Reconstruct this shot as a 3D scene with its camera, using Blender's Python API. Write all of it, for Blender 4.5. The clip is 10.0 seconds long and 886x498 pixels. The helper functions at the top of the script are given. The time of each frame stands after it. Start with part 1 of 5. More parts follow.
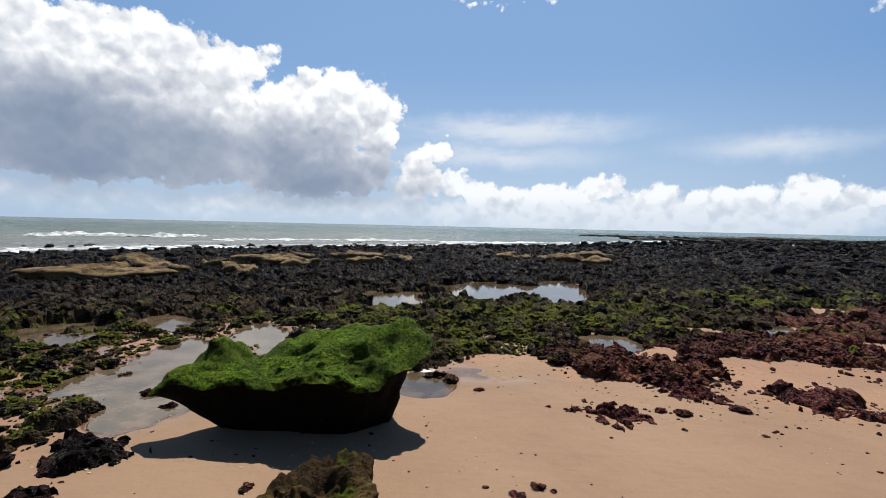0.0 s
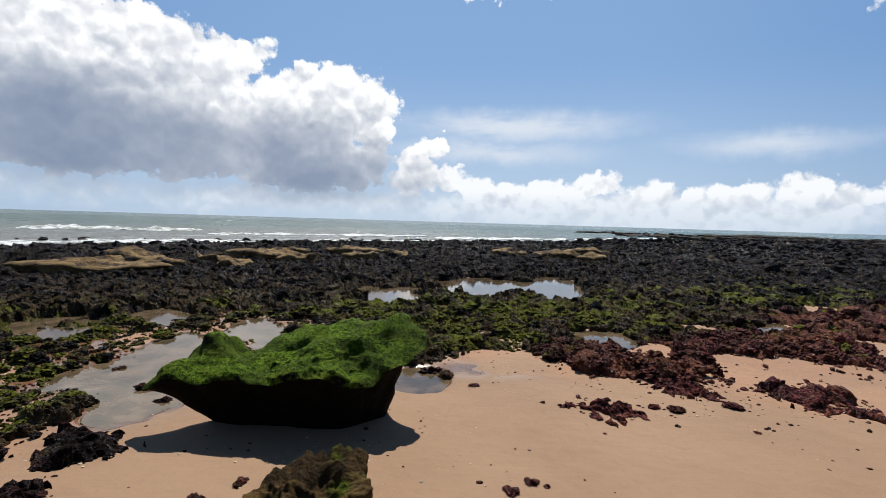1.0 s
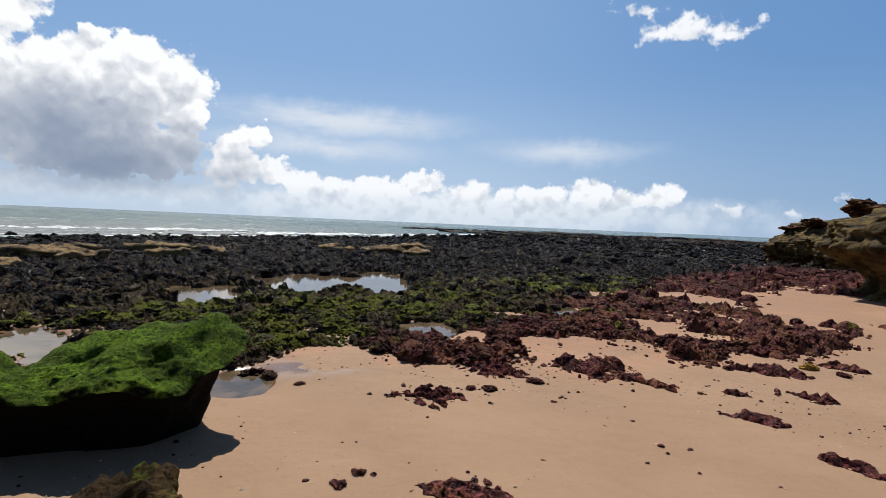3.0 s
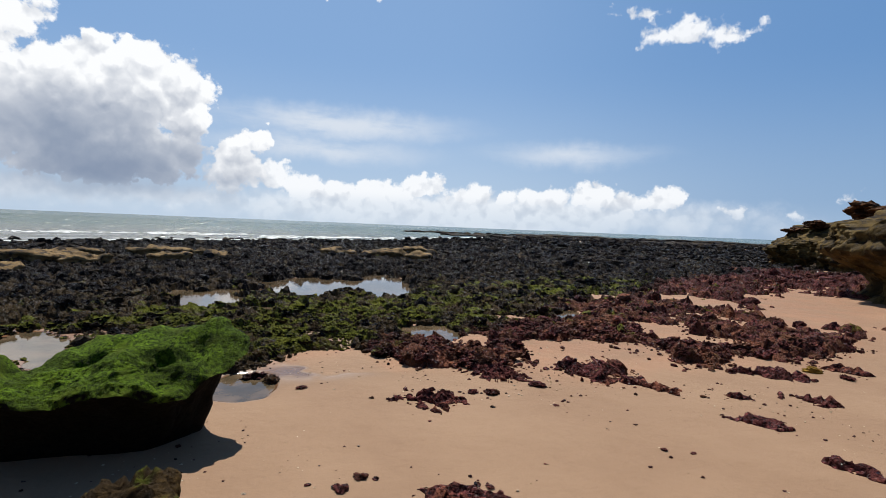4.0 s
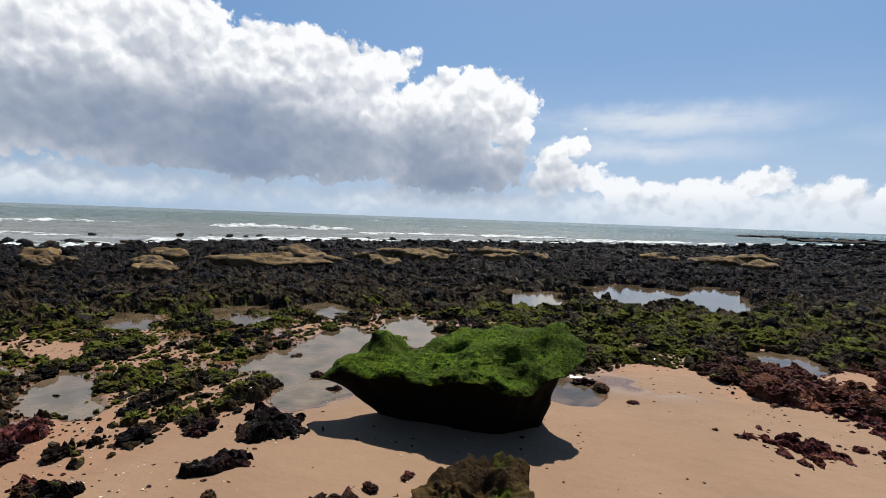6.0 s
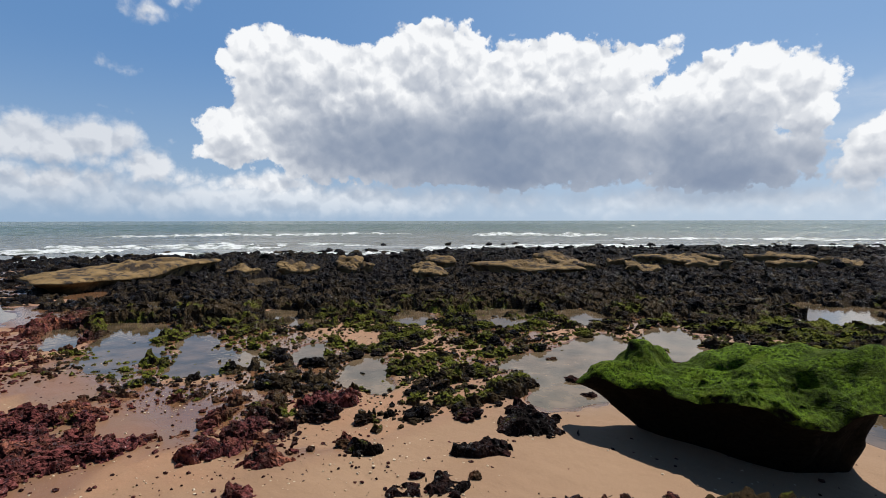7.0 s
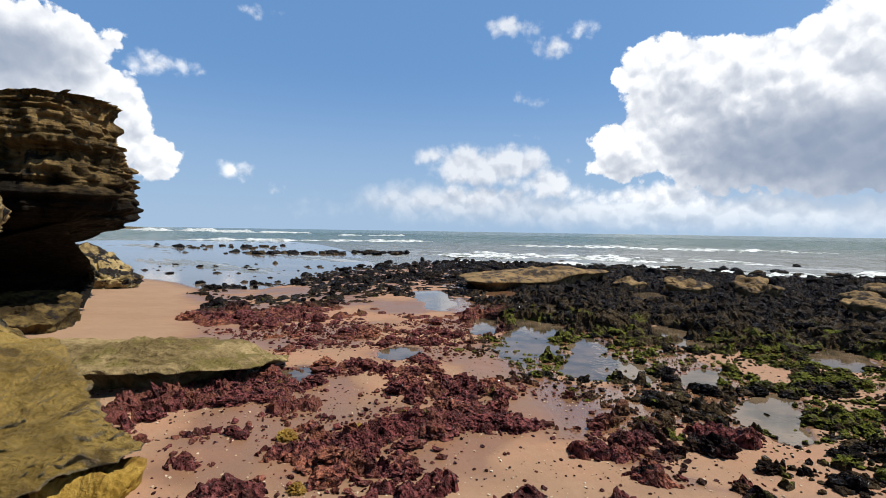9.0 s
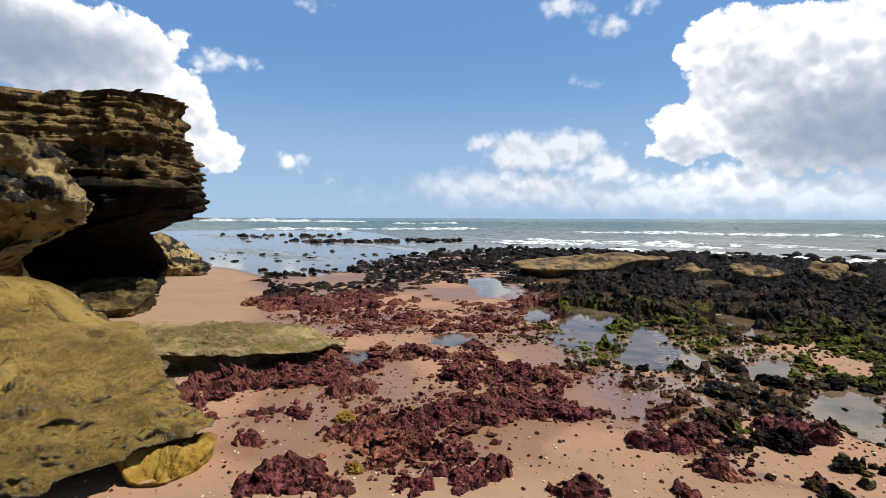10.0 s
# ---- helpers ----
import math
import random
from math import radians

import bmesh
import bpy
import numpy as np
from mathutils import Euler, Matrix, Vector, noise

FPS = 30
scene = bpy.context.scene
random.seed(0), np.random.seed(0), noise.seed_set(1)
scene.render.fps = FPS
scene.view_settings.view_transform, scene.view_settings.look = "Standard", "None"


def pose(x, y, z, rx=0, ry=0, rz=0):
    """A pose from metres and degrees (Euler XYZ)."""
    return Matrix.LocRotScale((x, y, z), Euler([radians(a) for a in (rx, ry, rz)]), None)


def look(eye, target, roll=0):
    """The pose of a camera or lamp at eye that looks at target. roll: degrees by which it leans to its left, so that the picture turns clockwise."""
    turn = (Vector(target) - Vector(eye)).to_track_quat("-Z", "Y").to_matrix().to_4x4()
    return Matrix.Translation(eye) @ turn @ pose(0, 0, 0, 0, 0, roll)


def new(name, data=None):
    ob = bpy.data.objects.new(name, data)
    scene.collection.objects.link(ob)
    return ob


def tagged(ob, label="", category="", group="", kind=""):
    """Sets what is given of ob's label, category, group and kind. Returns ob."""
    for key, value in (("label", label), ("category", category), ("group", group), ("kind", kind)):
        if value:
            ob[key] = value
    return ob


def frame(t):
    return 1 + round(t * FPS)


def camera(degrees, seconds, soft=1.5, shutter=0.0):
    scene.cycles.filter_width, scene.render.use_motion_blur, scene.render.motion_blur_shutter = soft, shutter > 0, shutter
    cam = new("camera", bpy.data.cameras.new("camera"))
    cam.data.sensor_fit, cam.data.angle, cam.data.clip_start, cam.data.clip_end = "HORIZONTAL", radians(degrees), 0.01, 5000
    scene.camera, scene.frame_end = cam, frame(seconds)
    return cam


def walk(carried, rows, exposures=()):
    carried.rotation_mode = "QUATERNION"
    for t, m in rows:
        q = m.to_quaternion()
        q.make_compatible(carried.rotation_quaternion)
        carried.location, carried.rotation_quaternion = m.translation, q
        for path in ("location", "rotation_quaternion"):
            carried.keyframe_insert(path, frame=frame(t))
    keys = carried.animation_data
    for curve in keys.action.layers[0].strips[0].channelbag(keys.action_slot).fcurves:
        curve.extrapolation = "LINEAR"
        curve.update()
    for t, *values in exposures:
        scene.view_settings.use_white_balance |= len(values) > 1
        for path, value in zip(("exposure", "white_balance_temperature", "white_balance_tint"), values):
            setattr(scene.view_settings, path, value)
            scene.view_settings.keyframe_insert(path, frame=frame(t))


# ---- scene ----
cam = camera(81.9, 10.0, soft=0.55)
PATH = [
    (0, (0.012, -0.002, 1.497), (0.01, 1.996, 1.407), 1.3),
    (0.5, (0.011, -0.001, 1.496), (0.014, 1.997, 1.398), 1.5),
    (1, (0.014, -0.003, 1.5), (0.028, 1.994, 1.393), 1.7),
    (1.5, (0.018, -0.022, 1.499), (0.105, 1.973, 1.381), 1.7),
    (2, (0.029, -0.003, 1.489), (0.337, 1.969, 1.36), 1.5),
    (2.5, (0.03, -0.015, 1.492), (0.624, 1.891, 1.367), 2.1),
    (2.7, (0.018, -0.036, 1.492), (0.688, 1.846, 1.385), 2.5),
    (4, (0.018, -0.039, 1.496), (0.681, 1.845, 1.408), 2.3),
    (4.5, (0.011, -0.05, 1.496), (0.627, 1.851, 1.414), 2.2),
    (5, (-0.004, -0.063, 1.492), (0.452, 1.883, 1.416), 2.0),
    (5.2, (-0.031, -0.097, 1.504), (0.22, 1.886, 1.423), 1.8),
    (6.3, (-0.176, 0.021, 1.541), (-0.892, 1.884, 1.416), 1.5),
    (6.5, (-0.155, -0.007, 1.499), (-1.004, 1.8, 1.388), 0.8),
    (7, (-0.132, -0.062, 1.531), (-1.486, 1.406, 1.42), -0.1),
    (7.5, (-0.111, -0.1, 1.536), (-1.736, 1.061, 1.447), -0.3),
    (8, (-0.082, -0.143, 1.549), (-1.9, 0.687, 1.488), -0.5),
    (8.5, (-0.103, -0.161, 1.547), (-2.053, 0.28, 1.512), 0.6),
    (9, (-0.107, -0.162, 1.543), (-2.095, 0.046, 1.473), 0.9),
    (9.5, (-0.09, -0.158, 1.541), (-2.087, -0.11, 1.434), 0.6),
    (10, (-0.108, -0.16, 1.535), (-2.104, -0.159, 1.414), 0.2),
]
EXPOSURES = [(0, 0.4), (2.5, 0.38), (4.5, 0.36), (6.5, 0.33), (7.5, 0.27), (8.5, 0.45), (9.5, 0.58), (10, 0.6)]
walk(cam, [(t, look(eye, target, roll)) for t, eye, target, roll in PATH], EXPOSURES)

# ---- light and sky ----
SUN_AZ, SUN_EL = 4.0, 60.0
sun = new("sun", bpy.data.lights.new("sun", "SUN"))
sun.data.energy, sun.data.angle, sun.data.color = 4.7, radians(0.55), (1.0, 0.955, 0.88)
sun.matrix_world = look((0, 0, 60), (-30 * math.sin(radians(SUN_AZ)), -30 * math.cos(radians(SUN_AZ)), 60 - 30 * math.tan(radians(SUN_EL))))


class Net:
    """A short way to write a node tree."""

    def __init__(self, tree):
        self.tree = tree

    def add(self, kind, ins=(), out=0, **props):
        n = self.tree.nodes.new(kind)
        for key, value in props.items():
            setattr(n, key, value)
        for key, value in (ins.items() if isinstance(ins, dict) else enumerate(ins)):
            if value is None:
                continue
            if isinstance(value, bpy.types.NodeSocket):
                self.tree.links.new(value, n.inputs[key])
            else:
                n.inputs[key].default_value = value
        return n.outputs[out]

    def math(self, op, *ins, clamp=False):
        return self.add("ShaderNodeMath", ins, operation=op, use_clamp=clamp)

    def vec(self, op, *ins):
        return self.add("ShaderNodeVectorMath", ins, out=1 if op in ("LENGTH", "DOT_PRODUCT") else 0, operation=op)

    def ramp(self, value, lo, hi, a=0.0, b=1.0):
        return self.add("ShaderNodeMapRange", {0: value, 1: lo, 2: hi, 3: a, 4: b}, interpolation_type="SMOOTHSTEP")

    def mix(self, fac, a, b, blend="MIX"):
        return self.add("ShaderNodeMix", {0: fac, 6: a, 7: b}, out=2, data_type="RGBA", blend_type=blend)

    def noise(self, vector, scale, detail=4.0, rough=0.55, lac=2.0, out=0, distortion=0.0):
        return self.add("ShaderNodeTexNoise", {"Vector": vector, "Scale": scale, "Detail": detail, "Roughness": rough, "Lacunarity": lac, "Distortion": distortion}, out=out)

    def cells(self, vector, scale, feature="F1", out=0):
        return self.add("ShaderNodeTexVoronoi", {"Vector": vector, "Scale": scale}, out=out, feature=feature)


# cumulus heaps as (azimuth to the right of north, height, half width, half height) in degrees
HEAP = [(-60.2, 15.6, 6.0, 4.2), (-64.6, 8.6, 4.0, 3.6), (-53.4, 11.2, 11.8, 7.6), (-43.5, 17.0, 7.2, 4.1), (-31.0, 15.8, 7.9, 3.6), (-22.8, 16.6, 4.8, 2.0),
        (-38.1, 8.0, 18.0, 5.0), (-36.0, 11.5, 18.0, 5.5), (-13.3, 11.8, 7.6, 4.5), (-7.7, 11.0, 3.4, 4.4), (-15.5, 6.0, 10.5, 3.6), (-36.7, 6.8, 18.0, 4.0), (-30.6, 15.0, 12.3, 4.0),
        (-1.2, 7.9, 1.8, 1.5), (-2.8, 5.6, 3.2, 2.4), (-17.5, 10.0, 5.0, 5.0), (2.8, 23.1, 2.8, 0.6), (10.8, 23.4, 1.8, 0.4)]
LOW = [(-3.1, 4.6, 3.3, 2.4), (1.0, 5.0, 2.6, 2.0), (3.8, 3.8, 3.0, 2.0), (7.5, 3.0, 3.4, 1.8), (11.8, 3.6, 4.2, 2.0), (16.8, 4.3, 3.2, 2.0), (21.9, 3.2, 3.8, 1.7), (25.9, 3.4, 1.7, 1.3),
       (30.5, 3.3, 3.8, 1.7), (35.4, 4.0, 3.1, 1.9), (39.1, 3.0, 3.8, 1.6), (42.2, 3.5, 2.5, 1.8), (49.1, 2.4, 2.0, 1.0), (53.7, 2.4, 1.2, 0.8), (57.8, 3.8, 1.1, 1.0), (66.0, 4.5, 4.0, 1.8)]
BANK = [(22.0, 1.5, 32.0, 2.6), (-60.0, 2.2, 34.0, 2.0), (-15.0, 2.0, 20.0, 1.6), (-82.0, 3.2, 12.0, 2.0)]
WEST = [(-80.9, 7.2, 5.0, 2.8), (-76.2, 7.4, 4.3, 2.6), (-85.3, 8.3, 2.3, 1.5), (-72.3, 5.5, 3.4, 2.4), (-80.0, 3.9, 9.2, 1.6), (-62.8, 3.8, 12.3, 1.9), (-72.3, 19.5, 2.4, 1.3),
        (-76.9, 21.5, 3.2, 1.1), (-69.5, 20.5, 1.7, 1.0), (-74.4, 14.2, 2.3, 0.5), (-75.6, 10.5, 1.6, 0.7), (-94.9, 3.0, 1.0, 0.4), (-113.2, 15.2, 3.0, 1.3), (-106.4, 5.9, 1.6, 1.1), (-103.9, 21.3, 1.9, 0.9), (-102.0, 4.1, 0.9, 0.4)]
SOUTH_WEST = [(-128.8, 15.2, 8.3, 4.5), (-124.0, 13.5, 7.0, 5.0), (-121.0, 15.7, 5.5, 3.2), (-118.0, 11.5, 3.6, 4.5), (-115.6, 8.0, 3.0, 3.6), (-115.9, 10.3, 2.5, 2.7), (-113.4, 6.6, 2.9, 2.5)]
EAST = [(42.5, 19.6, 4.2, 1.4), (47.3, 19.0, 4.0, 1.0), (40.1, 21.6, 2.8, 1.1), (36.5, 21.8, 1.4, 0.6)]
SHADED = [(-40.0, 7.8, 16.0, 4.2), (-33.0, 6.4, 20.0, 4.4), (-14.3, 4.6, 10.0, 2.8), (-128.1, 15.5, 9.0, 3.6)]
VEIL = [(7.9, 10.6, 13.9, 1.9), (32.6, 8.3, 8.7, 1.3), (5.5, 7.8, 12.0, 1.5)]


def build_sky():
    world = bpy.data.worlds.new("sky")
    scene.world = world
    world.use_nodes = True
    net = Net(world.node_tree)
    world.node_tree.nodes.clear()
    sky = net.add("ShaderNodeTexSky", sky_type="NISHITA", sun_disc=False, sun_elevation=radians(SUN_EL), sun_rotation=radians(SUN_AZ), air_density=1.0, dust_density=0.6, ozone_density=1.6)
    ray = net.add("ShaderNodeTexCoord", out=0)
    split = net.tree.nodes.new("ShaderNodeSeparateXYZ")
    net.tree.links.new(ray, split.inputs[0])
    az = net.math("MULTIPLY", net.math("ARCTAN2", split.outputs[0], split.outputs[1]), 57.2958)
    el = net.math("MULTIPLY", net.math("ARCSINE", split.outputs[2]), 57.2958)
    flat = net.add("ShaderNodeCombineXYZ", (az, el, 0.0))

    def field(spots, at):
        best = None
        for a, e, w, h in spots:
            off = net.vec("MULTIPLY_ADD", at, (1 / w, 1 / h, 0), (-a / w, -e / h, 0))
            one = net.math("MULTIPLY_ADD", net.vec("LENGTH", off), -min(w, h), min(w, h))
            best = one if best is None else net.math("SMOOTH_MAX", best, one, 0.5)
        return best

    big = net.vec("SUBTRACT", net.noise(ray, 9.0, 2.0, out=1), (0.5, 0.5, 0.5))
    small = net.vec("SUBTRACT", net.noise(ray, 30.0, 3.0, 0.6, out=1), (0.5, 0.5, 0.5))
    bent = net.vec("ADD", flat, net.vec("ADD", net.vec("MULTIPLY", big, (3.0, 1.8, 0)), net.vec("MULTIPLY", small, (1.8, 1.5, 0))))
    crisp = net.vec("ADD", flat, net.vec("ADD", net.vec("MULTIPLY", small, (2.6, 1.5, 0)), net.vec("MULTIPLY", net.vec("SUBTRACT", net.noise(ray, 90.0, 3.0, 0.6, out=1), (0.5, 0.5, 0.5)), (1.0, 0.8, 0))))
    folds = net.vec("ADD", ray, net.vec("SCALE", small, None, None, 0.03))
    puffs = net.math("SUBTRACT", 0.42, net.cells(folds, 20.0))
    fluff = net.math("SUBTRACT", 0.42, net.cells(folds, 48.0))
    fine = net.math("SUBTRACT", net.noise(ray, 70.0, 6.0, 0.62), 0.5)
    rough = net.math("ADD", net.math("ADD", net.math("MULTIPLY", puffs, 1.4), net.math("MULTIPLY", fluff, 0.7)), net.math("MULTIPLY", fine, 1.3))
    heaps = field(HEAP + SOUTH_WEST, bent)
    small_heaps = field(WEST, bent)
    low = field(LOW + EAST, crisp)
    base = net.ramp(net.math("ADD", el, net.math("MULTIPLY", fine, 1.5)), 1.6, 3.0)
    thick = net.math("ADD", heaps, rough)
    body = net.math("MULTIPLY", net.ramp(thick, -0.05, 0.38), base)
    lowbody = net.math("MULTIPLY", net.ramp(net.math("ADD", low, net.math("MULTIPLY", rough, 0.95)), 0.0, 0.6), net.ramp(el, -0.5, 3.6, 0.25, 0.92))
    bank = net.ramp(net.math("ADD", field(BANK, bent), net.math("MULTIPLY", rough, 0.5)), -0.6, 1.3, 0.0, 0.78)
    westbody = net.math("MULTIPLY", net.ramp(net.math("ADD", small_heaps, rough), -0.2, 1.3, 0.0, 0.9), base)
    cover = net.math("MAXIMUM", net.math("MAXIMUM", net.math("MAXIMUM", body, westbody), lowbody), bank)
    # what lies under a thick part of its own heap is shaded
    above = field(HEAP + SOUTH_WEST + WEST, net.vec("ADD", bent, (0.0, 2.4, 0.0)))
    shaded = net.ramp(net.math("ADD", above, net.math("MULTIPLY", puffs, 0.9)), -0.9, 4.4)
    deep = net.ramp(net.math("ADD", field(SHADED, bent), net.math("MULTIPLY", puffs, 0.6)), -2.4, 2.8)
    shaded = net.math("ADD", net.math("MULTIPLY", shaded, 0.34), net.math("MULTIPLY", deep, 0.72))
    up = net.vec("ADD", folds, (0.0, 0.004, 0.014))
    billows = net.math("ADD", net.math("SUBTRACT", net.cells(up, 20.0), net.cells(folds, 20.0)), net.math("MULTIPLY", net.math("SUBTRACT", net.cells(up, 48.0), net.cells(folds, 48.0)), 0.45))
    edge = net.ramp(net.math("ADD", above, net.math("MULTIPLY", rough, 0.7)), -1.6, 1.2, 0.15, 1.0)
    calm = net.math("MULTIPLY_ADD", deep, -0.55, 1.0)
    grey = net.math("SUBTRACT", net.math("MULTIPLY", shaded, edge), net.math("MULTIPLY", net.math("MULTIPLY", billows, calm), 0.58))
    drift = net.math("MULTIPLY_ADD", net.noise(folds, 6.5, 3.0, 0.5), 1.1, -0.52)
    grey = net.math("MAXIMUM", net.math("ADD", grey, net.math("MULTIPLY", drift, shaded)), 0.0)
    grey = net.math("SUBTRACT", 1.0, net.math("EXPONENT", net.math("MULTIPLY", grey, -1.75)))
    # the lower western heaps are hazier and duller than the great one under the sun
    dull = net.math("MULTIPLY", net.ramp(az, -64.0, -76.0), net.ramp(az, -106.0, -98.0))
    grey = net.math("MULTIPLY_ADD", net.math("SUBTRACT", 1.0, grey), net.math("MULTIPLY", dull, 0.24), grey)
    cloud = net.mix(grey, (1.0, 1.015, 1.035, 1), (0.145, 0.215, 0.35, 1))
    veil = net.math("MULTIPLY", net.ramp(field(VEIL, bent), -0.6, 1.8), net.ramp(net.noise(net.vec("MULTIPLY", ray, (3, 3, 14)), 3.0, 5.0, 0.6), 0.15, 0.6, 0.15, 1.0))
    # low haze that pales the sky over the sea, most of all under the sun
    sunward = net.ramp(net.math("ABSOLUTE", net.math("SUBTRACT", az, SUN_AZ)), 10.0, 75.0, 1.0, 0.0)
    clear = net.mix(0.55, net.mix(1.0, sky, (0.066, 0.073, 0.083, 1), "MULTIPLY"), (0.158, 0.362, 0.72, 1))
    clear = net.mix(net.ramp(el, 24.0, 42.0, 0.0, 0.92), clear, (0.03, 0.068, 0.16, 1))
    pale = net.mix(sunward, (0.36, 0.50, 0.68, 1), (0.58, 0.69, 0.82, 1))
    clear = net.mix(net.ramp(el, 0.0, 18.0, 0.75, 0.0), clear, pale)
    clear = net.mix(net.math("MULTIPLY", sunward, 0.3), clear, (0.40, 0.57, 0.80, 1))
    clear = net.mix(net.ramp(az, 18.0, 55.0, 0.0, 0.28), clear, (0.10, 0.25, 0.52, 1))
    clear = net.mix(veil, clear, (0.70, 0.77, 0.87, 1))
    near = net.mix(cover, clear, cloud)
    near = net.mix(net.ramp(el, 0.0, 4.0, 0.6, 0.0), near, pale)
    shader = net.add("ShaderNodeBackground", (near, 0.76))
    out = net.tree.nodes.new("ShaderNodeOutputWorld")
    net.tree.links.new(shader, out.inputs[0])
    world.cycles.sampling_method, world.cycles.sample_map_resolution = "MANUAL", 1024


build_sky()


# ---- number tools ----
def smooth(lo, hi, v):
    s = np.clip((np.asarray(v, float) - lo) / (np.asarray(hi) - lo), 0, 1)
    return s * s * (3 - 2 * s)


def lattice(i, j, k):
    n = (i * 374761393 + j * 668265263 + k * 1274126177) & 0x7FFFFFFF
    n = ((n ^ (n >> 13)) * 1274126177) & 0x7FFFFFFF
    n = ((n ^ (n >> 15)) * 2246822519) & 0x7FFFFFFF
    return ((n ^ (n >> 16)) & 0xFFFF) / 32767.5 - 1.0


def bumps(p):
    """Smooth value noise from -1 to 1 at points (n, 3)."""
    p = np.asarray(p, float)
    i = np.floor(p).astype(np.int64)
    f = p - i
    f = f * f * f * (f * (f * 6 - 15) + 10)
    x, y, z = i.T
    u, v, w = f.T
    total = 0
    for a in (0, 1):
        for b in (0, 1):
            for c in (0, 1):
                total = total + lattice(x + a, y + b, z + c) * (u if a else 1 - u) * (v if b else 1 - v) * (w if c else 1 - w)
    return total


def fbm(p, octaves=4, gain=0.5):
    p, total, amp = np.asarray(p, float), 0, 1.0
    for n in range(octaves):
        total = total + amp * bumps(p * 2.03**n + 17.3 * n)
        amp *= gain
    return total


def ridged(p, octaves=4, gain=0.55):
    p, total, amp = np.asarray(p, float), 0, 1.0
    for n in range(octaves):
        total = total + amp * (1 - 2 * np.abs(bumps(p * 2.1**n + 9.1 * n)))
        amp *= gain
    return total


def mesh_of(name, verts, faces, material, kind=None, shade=False):
    """A mesh from arrays: verts (n, 3), faces (m, 3 or 4). kind: a colour for each vertex, of its rock's sort."""
    me = bpy.data.meshes.new(name)
    faces = np.asarray(faces, np.int32)
    m, k = faces.shape
    me.vertices.add(len(verts))
    me.vertices.foreach_set("co", np.asarray(verts, np.float32).ravel())
    me.loops.add(m * k)
    me.loops.foreach_set("vertex_index", faces.ravel())
    me.polygons.add(m)
    me.polygons.foreach_set("loop_start", np.arange(0, m * k, k, dtype=np.int32))
    me.polygons.foreach_set("use_smooth", np.full(m, shade))
    me.update(calc_edges=True)
    if kind is not None:
        at = me.attributes.new("sort", "FLOAT_COLOR", "POINT")
        at.data.foreach_set("color", np.asarray(kind, np.float32).ravel())
    me.materials.append(material)
    return me


def grid_faces(nu, nv, wrap=False):
    i, j = np.meshgrid(np.arange(nu if wrap else nu - 1), np.arange(nv - 1), indexing="ij")
    a, b = i * nv + j, ((i + 1) % nu) * nv + j
    return np.stack([a, b, b + 1, a + 1], -1).reshape(-1, 4)


# ---- materials ----
def material(name):
    mat = bpy.data.materials.new(name)
    mat.use_nodes = True
    net = Net(mat.node_tree)
    bsdf = mat.node_tree.nodes["Principled BSDF"]
    return mat, net, bsdf


def plug(net, bsdf, **sockets):
    names = {"color": "Base Color", "rough": "Roughness", "normal": "Normal", "metal": "Metallic", "ior": "IOR", "gloss": "Specular IOR Level", "through": "Transmission Weight"}
    for key, value in sockets.items():
        if isinstance(value, bpy.types.NodeSocket):
            net.tree.links.new(value, bsdf.inputs[names[key]])
        else:
            bsdf.inputs[names[key]].default_value = value


def sand_material():
    mat, net, bsdf = material("beach_sand")
    at = net.add("ShaderNodeNewGeometry", out=0)
    wet = net.add("ShaderNodeAttribute", out=2, attribute_name="wet")
    broad = net.noise(at, 0.9, 4)
    grain = net.noise(at, 260.0, 3, 0.7)
    specks = net.ramp(net.cells(at, 55.0), 0.05, 0.14, 1.0, 0.0)
    pick = net.ramp(net.noise(at, 21.0, 2), 0.52, 0.6)
    color = net.mix(net.ramp(broad, 0.3, 0.7), (0.262, 0.156, 0.088, 1), (0.30, 0.186, 0.108, 1))
    color = net.mix(net.ramp(grain, 0.3, 0.72), net.mix(1.0, color, (0.72, 0.7, 0.68, 1), "MULTIPLY"), color)
    color = net.mix(net.math("MULTIPLY", specks, pick), color, (0.09, 0.055, 0.045, 1))
    # sand between the rocks holds crushed red stone
    reddish = net.math("MULTIPLY", net.add("ShaderNodeAttribute", out=2, attribute_name="reef"), net.ramp(net.noise(at, 1.7, 4), 0.35, 0.65, 0.25, 0.8))
    color = net.mix(reddish, color, net.mix(net.ramp(grain, 0.3, 0.7), (0.22, 0.105, 0.055, 1), (0.36, 0.19, 0.105, 1)))
    soaked = net.math("MULTIPLY", wet, 1.0, clamp=True)
    color = net.mix(soaked, color, net.mix(1.0, color, (0.52, 0.47, 0.43, 1), "MULTIPLY"))
    ripple = net.noise(net.vec("MULTIPLY", at, (3.0, 14.0, 3.0)), 1.6, 3)
    height = net.math("ADD", net.math("MULTIPLY", ripple, 0.0035), net.math("ADD", net.math("MULTIPLY", net.noise(at, 3.0, 4), 0.03), net.math("MULTIPLY", grain, 0.0022)))
    plug(net, bsdf, color=color, rough=net.ramp(soaked, 0.15, 0.95, 0.88, 0.14), normal=net.add("ShaderNodeBump", {"Strength": net.math("MULTIPLY_ADD", soaked, -0.65, 0.75), "Distance": 1.0, "Height": height}))
    return mat


